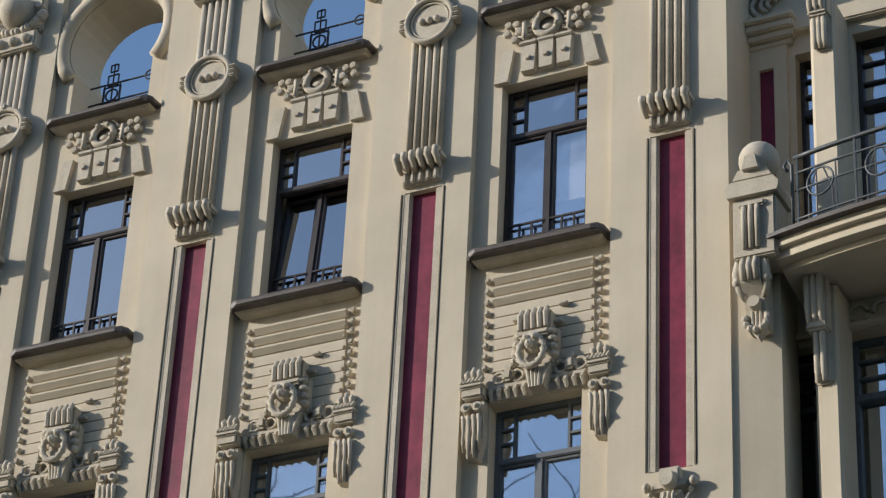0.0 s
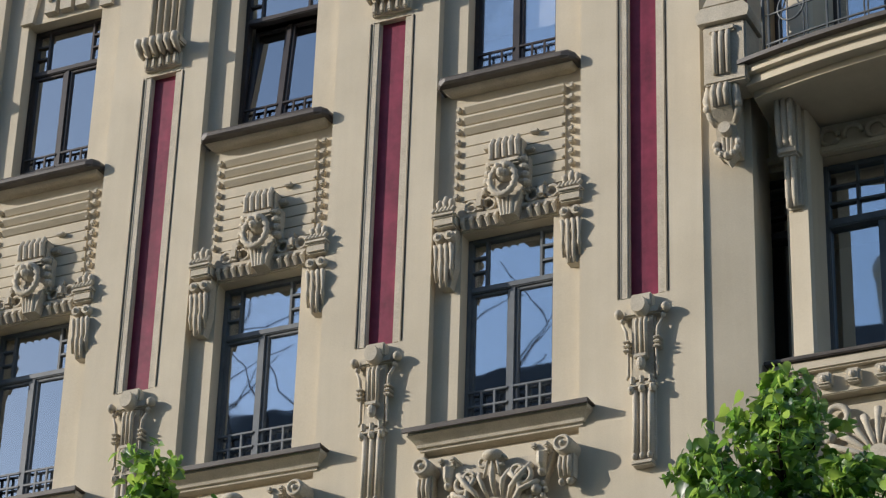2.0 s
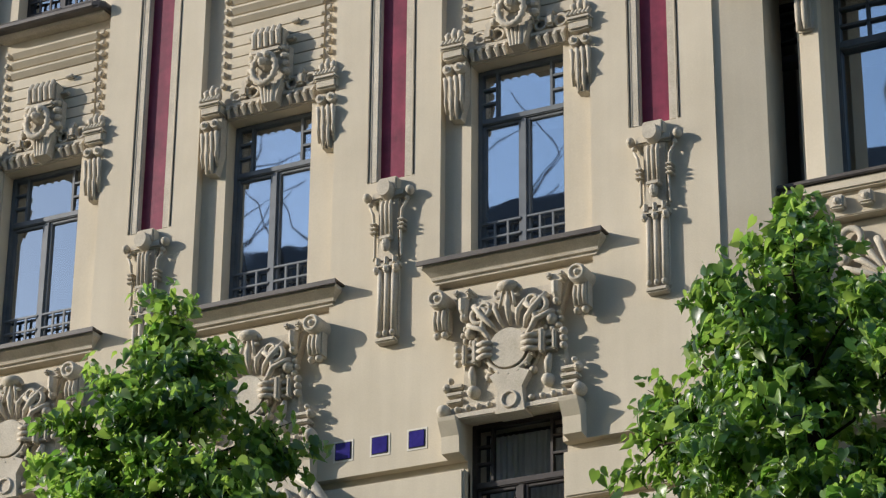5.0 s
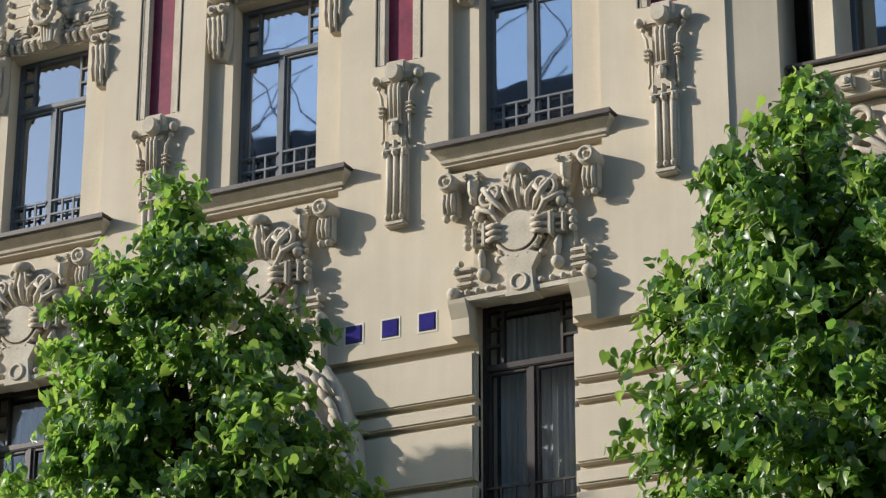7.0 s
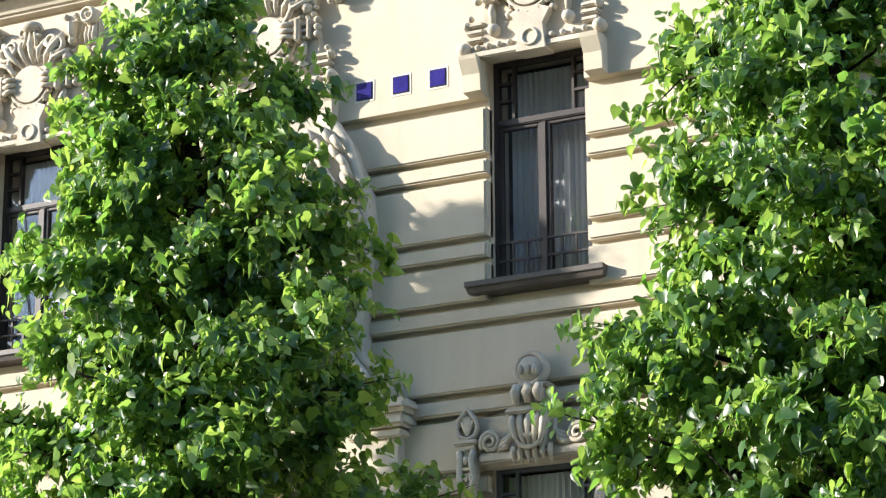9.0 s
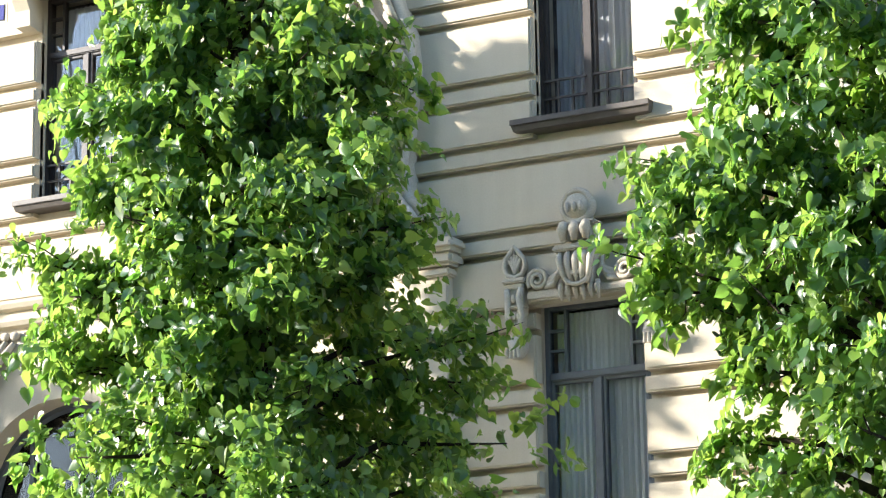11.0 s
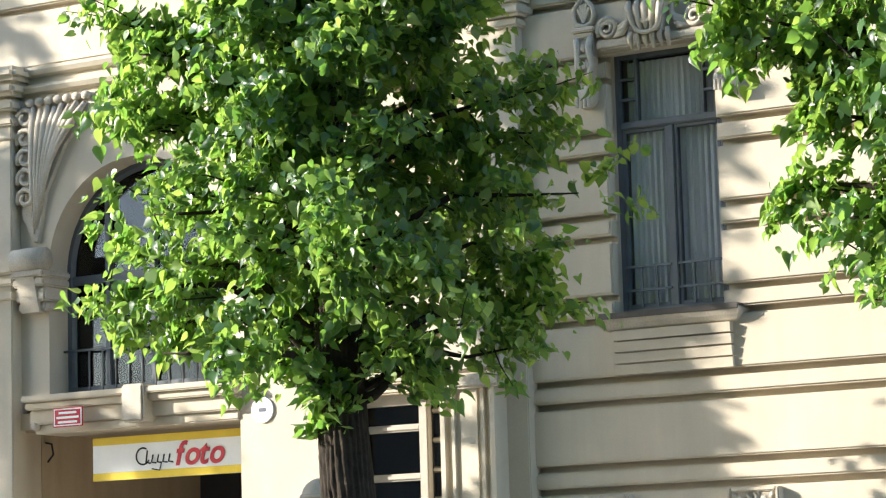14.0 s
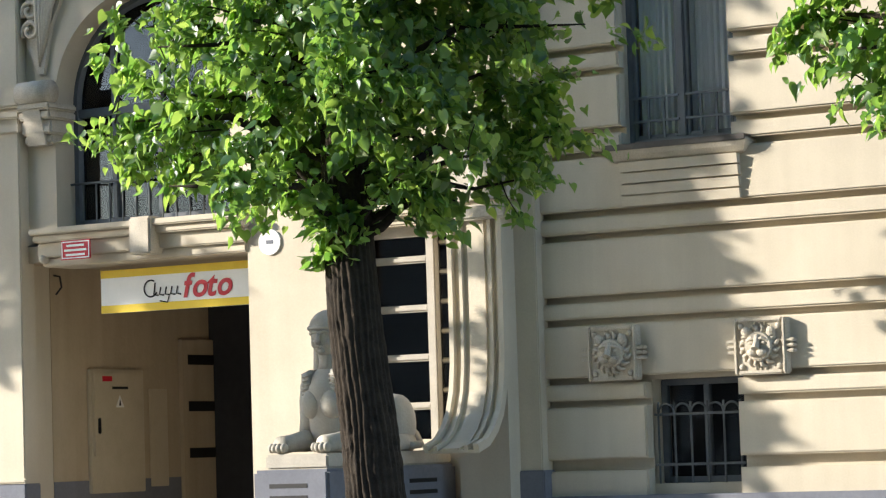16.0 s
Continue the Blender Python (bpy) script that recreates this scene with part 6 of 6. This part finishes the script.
prism(bm, [(-0.28, 0.74), (-0.30, 0.80), (-0.30, 0.86), (-0.24, 0.93), (0.24, 0.93), (0.30, 0.86), (0.30, 0.80), (0.28, 0.74)], 0.30, -0.20, "y")
prism(bm, [(-0.22, 0.96), (-0.16, 1.08), (0.16, 1.08), (0.22, 0.96)], 0.2, -0.18, "y")
part("cap", bm, RELIEF, t)
bm = bm_()
ball(bm, (0.02, 0.02, 1.28), 0.225, 24)
part("ball", bm, RELIEF, t, smooth=True)
bm = bm_()
prism(bm, [(-0.10, 1.04), (-0.06, 1.22), (0.06, 1.24), (0.10, 1.04)], 0.05, -0.24, "y", 0.9)
part("ball_support", bm, RELIEF, t)
for i in range(3):
    bm = bm_()
    q = -0.10 + 0.075 * i
    tube(bm, [(q, -0.16, 0.62), (q, -0.18, 0.52), (q, -0.16, 0.10)], 0.03, 8)
    part("rod", bm, RELIEF, t, smooth=True)
bm = bm_()
box(bm, -0.16, 0.14, -0.19, 0.0, 0.60, 0.68, 0.02)
part("tab", bm, RELIEF, t)
t = thing("scroll_console", "stucco scroll console with a wreathed drop under the ball pedestal", "ornament", at=(PX - 0.07, -0.02, 16.22))
bm = bm_()
prism(bm, [(0.1, 0.86), (-0.30, 0.86), (-0.33, 0.70), (-0.28, 0.56), (-0.17, 0.44), (-0.12, 0.30), (-0.10, 0.16), (0.0, 0.10), (0.1, 0.10)], -0.115, 0.115, "x")
part("body", bm, RELIEF, t)
for s in (-1, 1):
    bm = bm_()
    tube(bm, [(s * 0.145, -0.24, 0.85), (s * 0.165, -0.26, 0.68), (s * 0.15, -0.20, 0.52), (s * 0.10, -0.15, 0.42)], [0.04, 0.05, 0.042, 0.03], 10)
    ball(bm, (s * 0.165, -0.24, 0.60), 0.055, 10)
    part("side_scroll", bm, RELIEF, t, smooth=True)
bm = bm_()
for q in (-0.07, 0.0, 0.07):
    tube(bm, [(q, -0.30, 0.84), (q, -0.345, 0.72), (q, -0.30, 0.58)], [0.028, 0.033, 0.026], 8)
part("fluting", bm, RELIEF, t, smooth=True)
bm = bm_()
disc(bm, 0, 0.36, 0.075, -0.22, -0.08, 18, 0.9)
part("boss", bm, RELIEF, t)
bm = bm_()
hoop(bm, 0.0, 0.19, -0.11, 0.125, 0.034, 18, 150, 390, 8)
for k in range(7):
    q = radians(175 + 31 * k)
    ball(bm, (0.125 * math.cos(q), -0.13, 0.19 + 0.125 * math.sin(q)), 0.04, 8)
for q in (-0.05, 0.0, 0.05):
    rod(bm, q, 0.29, q * 0.8, 0.10, -0.11, 0.02)
prism(bm, [(-0.09, 0.10), (0.0, -0.02), (0.09, 0.10), (0.08, 0.28), (-0.08, 0.28)], 0.02, -0.08, "y", 0.9)
part("wreath", bm, RELIEF, t)

# frieze of studs and shell relief under the lower bay window
t = thing("stud_frieze", "stucco ledge with square studs under the bay window", "ledge")
bm = bm_()
box(bm, 2.95, 9.0, 0.28, BY + 0.02, 13.86, 13.98, 0.02)
part("ledge", bm, STUCCO, t)
bm = bm_()
box(bm, 2.9, 9.0, 0.24, BY, 13.98, 14.03, 0.01)
part("sheet_cover", bm, SHEET, t)
bm = bm_()
box(bm, 3.0, 9.0, 0.36, BY + 0.02, 13.60, 13.86, 0.01)
part("band", bm, STUCCO, t)
for k in range(9):
    bm = bm_()
    stud(bm, 3.22 + 0.30 * k, 13.74, 0.26, 0.40, 0.15, 0.15, 0.02)
    ball(bm, (3.22 + 0.30 * k, 0.26, 13.74), 0.04, 8)
    part("stud", bm, RELIEF, t)
bm = bm_()
box(bm, 2.95, 9.0, 0.5, BY + 0.02, 11.5, 13.6, 0.02)
part("apron", bm, STUCCO, t)
for x in (4.02, 5.0):
    t = thing("shell_relief", "fan-shaped stucco shell relief under the bay window", "ornament", "shell reliefs", at=(x, 0.5, 12.85))
    for k in range(11):
        a = radians(5 + 17 * k)
        bm = bm_()
        tube(bm, [(r * math.cos(a), -0.05 - 0.06 * math.sin(r * 5), r * math.sin(a)) for r in np.linspace(0.12, 0.50 + 0.05 * (k % 2), 5)], [0.014, 0.026, 0.032, 0.034, 0.044], 8)
        part("rib", bm, RELIEF, t, smooth=True)
    bm = bm_()
    disc(bm, 0.0, 0.08, 0.40, -0.05, 0.02, 24, 0.95)
    disc(bm, 0.0, 0.02, 0.15, -0.14, 0.0, 18, 0.8)
    part("backing", bm, RELIEF, t)
    for s in (-1, 1):
        bm = bm_()
        hoop(bm, s * 0.42, 0.52, -0.08, 0.11, 0.04, 16, sides=8)
        ball(bm, (s * 0.5, -0.08, 0.30), 0.07, 8)
        part("volute", bm, RELIEF, t, smooth=True)
t = thing("lintel_frieze", "shallow foliage frieze over the bay window", "ornament")
for k in range(8):
    bm = bm_()
    hoop(bm, 3.55 + 0.26 * k, 16.78, BY - 0.02, 0.10, 0.03, 14, 0, 200 if k % 2 else 340, 6)
    part("scroll", bm, RELIEF, t, smooth=True)
bm = bm_()
box(bm, 2.66, 9.0, BY - 0.10, BY, 16.56, 16.64, 0.015)
part("fillet", bm, STUCCO, t)
# ---------------------------------------------------------------- trees
def leaf_shape():
    """A heart-shaped linden leaf, folded along its midrib and drooping to the tip: vertices (across, along, lift) and triangles."""
    rim = [(0.0, -0.42), (0.20, -0.56), (0.42, -0.46), (0.53, -0.20), (0.46, 0.06), (0.30, 0.30), (0.12, 0.52), (0.0, 0.74)]
    pts = rim + [(-x, z) for x, z in rim[-2:0:-1]] + [(0.0, -0.10), (0.0, 0.24)]
    v = np.array([(x, z, 0.30 * abs(x) - 0.16 * (z + 0.3) ** 2) for x, z in pts])
    n = len(rim) * 2 - 2
    tris = []
    for i in range(n):
        j = (i + 1) % n
        hub = n + (1 if min(pts[i][1], pts[j][1]) > 0.0 else 0)
        tris.append((hub, i, j))
    tris += [(n, 4, n + 1), (n, n + 1, 10)]
    return v, np.array(tris)


def leaf_cloud(rng, starts, ends, each, size, heart):
    """Leaves set alternately along short shoots, hanging outward from the crown's heart; arrays of vertices and faces."""
    shape, tris = leaf_shape()
    k = len(starts)
    n = k * each
    way = ends - starts
    length = np.linalg.norm(way, axis=1, keepdims=True) + 1e-6
    way = way / length
    out = ends - heart(ends)
    out[:, 2] *= 0.3
    out /= np.linalg.norm(out, axis=1, keepdims=True) + 1e-6
    # every shoot is a tilted spray, its leaves facing much the same way
    face = 0.75 * out + rng.normal(0, 1, (k, 3)) * np.array([0.5, 0.5, 0.30]) + np.array([-0.26, -0.18, 0.56])
    face /= np.linalg.norm(face, axis=1, keepdims=True)
    rep = lambda a: np.repeat(a, each, axis=0)
    u = rng.beta(1.7, 1.1, (n, 1)) * 1.12
    off = rng.normal(0, 1, (n, 3)) * np.array([0.085, 0.085, 0.075])
    off -= 0.6 * (off * rep(face)).sum(1, keepdims=True) * rep(face)
    base = rep(starts) + rep(way * length) * u + off + np.array([0, 0, -0.05]) * u
    nor = rep(face) + rng.normal(0, 1, (n, 3)) * 0.6
    nor /= np.linalg.norm(nor, axis=1, keepdims=True)
    tip = rep(way) * 0.35 + rep(out) * 0.25 + rng.normal(0, 1, (n, 3)) * 0.42 + np.array([0, 0, -0.75])
    tip -= (tip * nor).sum(1, keepdims=True) * nor
    tip /= np.linalg.norm(tip, axis=1, keepdims=True)
    side = np.cross(tip, nor)
    sz = size * rng.uniform(0.42, 1.28, (n, 1, 1))
    curl = rng.uniform(-1.2, 3.0, (n, 1, 1))
    wide = rng.uniform(0.62, 1.05, (n, 1, 1))
    v = base[:, None, :] + sz * (wide * shape[None, :, 0:1] * side[:, None, :] + shape[None, :, 1:2] * tip[:, None, :] + curl * shape[None, :, 2:3] * nor[:, None, :])
    f = tris[None] + len(shape) * np.arange(n)[:, None, None]
    return v.reshape(-1, 3), f.reshape(-1, 3)


def tree(seed, x, y, base, top, crown_low, widths, lean, each, label, size=0.1, tips=1000, limbs=90, shoots=0, depth=0.75, trunk=0.245):
    """A linden: tapered trunk, rising limbs, twigs that end in leafy shoots. widths: (share of the crown's height, left, right) half widths."""
    rng = np.random.default_rng(seed)
    t = thing("linden_tree", label, "tree", "street trees", at=(x, y, base))
    H = top - base

    def axis(z):
        return np.array([lean * (z / H) + 0.02 * math.sin(z * 1.1), 0.04 * math.sin(z * 1.7), z])
    bm = bm_()
    zs = np.concatenate([np.linspace(0, 3.9, 150), np.linspace(3.95, H * 0.95, 60)])
    tube(bm, [tuple(axis(z)) for z in zs], [trunk * (1 - z / H) ** 0.75 + 0.02 + 0.06 * math.exp(-z * 3) for z in zs], 128)
    # furrowed bark: broken plates between deep cracks that wander up the trunk
    for q in bm.verts:
        c = axis(q.co.z)
        dx, dy = q.co.x - c[0], q.co.y - c[1]
        a = math.atan2(dy, dx)
        ca, sa, z = math.cos(a), math.sin(a), q.co.z
        wander = 2.6 * noise.noise(Vector((ca * 1.6, sa * 1.6, z * 1.9))) + 1.6 * noise.noise(Vector((ca * 4, sa * 4, z * 5)))
        plate = math.sin(27 * a + wander) + 0.9 * noise.noise(Vector((ca * 7, sa * 7, z * 7)))
        k = 1 - 0.065 * max(0.0, -plate) ** 0.7 + 0.02 * max(0.0, plate) + 0.04 * noise.noise(Vector((ca * 9, sa * 9, z * 14))) + 0.06 * noise.noise(Vector((ca, sa, z * 0.9)))
        q.co.x, q.co.y = c[0] + dx * k, c[1] + dy * k
    part("trunk", bm, BARK, t, smooth=True)
    low = crown_low - base
    qs = [w[0] for w in widths]

    def reach(q, a):
        left, right = np.interp(q, qs, [w[1] for w in widths]), np.interp(q, qs, [w[2] for w in widths])
        side = left if math.cos(a) < 0 else right
        deep = 0.5 * (left + right) * depth
        return 1 / math.sqrt((math.cos(a) / max(side, 0.05)) ** 2 + (math.sin(a) / max(deep, 0.05)) ** 2)
    starts, ends, spines = [], [], []
    for i in range(limbs):
        q = (i + rng.uniform(0, 1)) / limbs
        z = low + (H - low) * q * 0.985
        a = i * 2.399 + rng.uniform(-0.4, 0.4)
        r = reach(q, a) * rng.uniform(0.78, 1.04)
        rise = r * rng.uniform(0.1, 0.5) * (0.4 + q)
        s0 = axis(max(z - rise - 0.2, low * 0.8))
        e0 = axis(z) + np.array([r * math.cos(a), r * math.sin(a), 0])
        mid = (s0 + e0) / 2 + np.array([0, 0, 0.12 * r])
        bm = bm_()
        tube(bm, [tuple(s0), tuple((s0 + mid) / 2 + rng.normal(0, 0.05, 3)), tuple(mid), tuple((mid + e0) / 2 + rng.normal(0, 0.06, 3)), tuple(e0)], [0.05 * (1.15 - q), 0.04 * (1.15 - q), 0.028 * (1.1 - q) + 0.004, 0.016, 0.006], 6)
        part("limb", bm, BARK, t, smooth=True)
        spines.append((s0, mid, e0, r))
    twigs = bm_()
    weight = np.array([max(w[3], 0.3) ** 1.35 * (0.34 + 0.66 * min(1.0, 1.9 * i / limbs)) for i, w in enumerate(spines)])
    pick = rng.choice(len(spines), tips, p=weight / weight.sum())
    for i in range(tips):
        s0, mid, e0, r = spines[pick[i]]
        u = 0.06 + 0.96 * rng.beta(1.45, 0.95)
        on = s0 * (1 - u) ** 2 + 2 * mid * u * (1 - u) + e0 * u ** 2
        way = (e0 - s0) / np.linalg.norm(e0 - s0)
        p = on + way * rng.uniform(0.0, 0.22) + rng.normal(0, 1, 3) * np.array([0.20, 0.20, 0.17]) * (0.5 + 0.3 * min(r, 2.4))
        starts.append(on * 0.75 + p * 0.25)
        ends.append(p)
        if i % 2 == 0:
            tube(twigs, [tuple(on), tuple((on + p) / 2 + rng.normal(0, 0.02, 3)), tuple(p)], [0.009, 0.006, 0.003], 4)
    for i in range(shoots):
        z = rng.uniform(low - 0.42, low + 0.05)
        s0 = axis(z)
        e0 = s0 + np.array([rng.uniform(-0.40, 0.16), rng.uniform(-0.30, -0.12), rng.uniform(-0.04, 0.2)])
        tube(twigs, [tuple(s0), tuple(e0)], [0.008, 0.003], 4)
        starts.append(s0 * 0.5 + e0 * 0.5)
        ends.append(e0)
    tagged(part("twig_mass", twigs, BARK, t), kind="stuff")

    def heart(p):
        return np.stack([lean * p[:, 2] / H, 0 * p[:, 2], p[:, 2] - 0.3], 1)
    v, f = leaf_cloud(rng, np.array(starts), np.array(ends), each, size, heart)
    me = bpy.data.meshes.new("crown")
    me.vertices.add(len(v))
    me.vertices.foreach_set("co", v.ravel())
    me.loops.add(f.size)
    me.loops.foreach_set("vertex_index", f.ravel().astype(np.int32))
    me.polygons.add(len(f))
    me.polygons.foreach_set("loop_start", np.arange(0, f.size, 3, dtype=np.int32))
    me.polygons.foreach_set("use_smooth", np.ones(len(f), dtype=bool))
    me.update(calc_edges=True)
    me.materials.append(LEAF)
    crown = new("crown", me)
    crown.parent = t
    tagged(crown, "broad heart-shaped green linden leaves", kind="stuff")
    return t


TREE_Y = -4.3
SHAPE = [(0.0, 1.5, 0.8), (0.03, 1.9, 1.75), (0.10, 2.02, 2.1), (0.17, 2.15, 2.25), (0.25, 2.02, 1.95), (0.36, 1.95, 1.85), (0.46, 1.8, 1.7), (0.55, 1.70, 1.58), (0.66, 1.62, 1.52), (0.74, 1.42, 1.36), (0.81, 1.20, 1.12), (0.88, 0.84, 0.86), (0.94, 0.5, 0.52), (1.0, 0.08, 0.08)]
tree(5, -0.72, TREE_Y, GROUND, 11.75, 4.22, SHAPE, -0.65, 28, "slender linden street tree in full sunlit leaf before the facade", tips=1850, size=0.100, shoots=10, limbs=110)
SHAPE2 = [(0.0, 0.9, 0.9), (0.04, 1.22, 1.3), (0.10, 1.42, 1.6), (0.22, 1.72, 1.9), (0.29, 1.92, 2.05), (0.36, 2.1, 2.1), (0.46, 2.08, 2.05), (0.51, 1.75, 1.9), (0.60, 1.72, 1.8), (0.69, 1.58, 1.6), (0.76, 1.36, 1.4), (0.83, 1.12, 1.15), (0.89, 0.80, 0.8), (0.93, 0.42, 0.5), (1.0, 0.05, 0.05)]
tree(11, 4.92, TREE_Y, GROUND, 11.6, 4.25, SHAPE2, -0.3, 28, "broad linden street tree in full leaf by the corner", tips=1850, size=0.100, limbs=110)
# unseen tree, its crown widths fitted to the shade wanted on the wall
NARROW = [(0.0, 0.06, 0.9), (0.08, 0.06, 1.1), (0.26, 0.06, 1.1), (0.36, 0.1, 0.62), (0.44, 0.55, 0.62), (0.5, 0.62, 0.6), (0.85, 0.6, 0.55), (0.95, 0.5, 0.45), (1.0, 0.3, 0.2)]
# sideways shift towards the sun, so the shade lands at the given x
DX = 4.3 * math.tan(radians(SUN_LEFT))
tree(23, -0.50 - DX, TREE_Y, GROUND, 13.2, 4.3, NARROW, 0.05, 30, "unseen narrow linden tree added to shade the facade wall", tips=1500, size=0.12, limbs=110, depth=0.45, trunk=0.2)
# second unseen tree, added for the shade about the gate pilaster
tree(31, -8.6 - DX, TREE_Y, GROUND, 12.3, 6.4, SHAPE, 0.1, 24, "unseen linden tree added to shade the wall by the gate pilaster", tips=550, limbs=70)


# leafless tree across the street, seen in the window panes
def bare_tree(seed, x, y, height):
    rng = np.random.default_rng(seed)
    t = thing("bare_tree", "tall leafless tree across the street", "tree", at=(x, y, GROUND))
    bm = bm_()

    def grow(p, d, length, r, depth):
        pts, rs = [tuple(p)], [r]
        for k in range(4):
            d = d + rng.normal(0, 0.14, 3) + np.array([0, 0, 0.06])
            d /= np.linalg.norm(d)
            p = p + d * length / 4
            pts.append(tuple(p))
            rs.append(r * (1 - 0.12 * (k + 1)))
            if depth and k:
                side = rng.normal(0, 1, 3)
                side -= side.dot(d) * d
                side /= np.linalg.norm(side)
                grow(p, d * 0.6 + side * 0.8, length * rng.uniform(0.5, 0.72), r * 0.55, depth - 1)
        tube(bm, pts, rs, 5)
    grow(np.zeros(3), np.array([0.0, 0.0, 1.0]), height * 0.72, 0.30, 4)
    part("trunk_and_branches", bm, BARK, t)


bare_tree(3, -10.5, -21.0, 27.0)
bare_tree(8, -15.5, -24.0, 27.0)
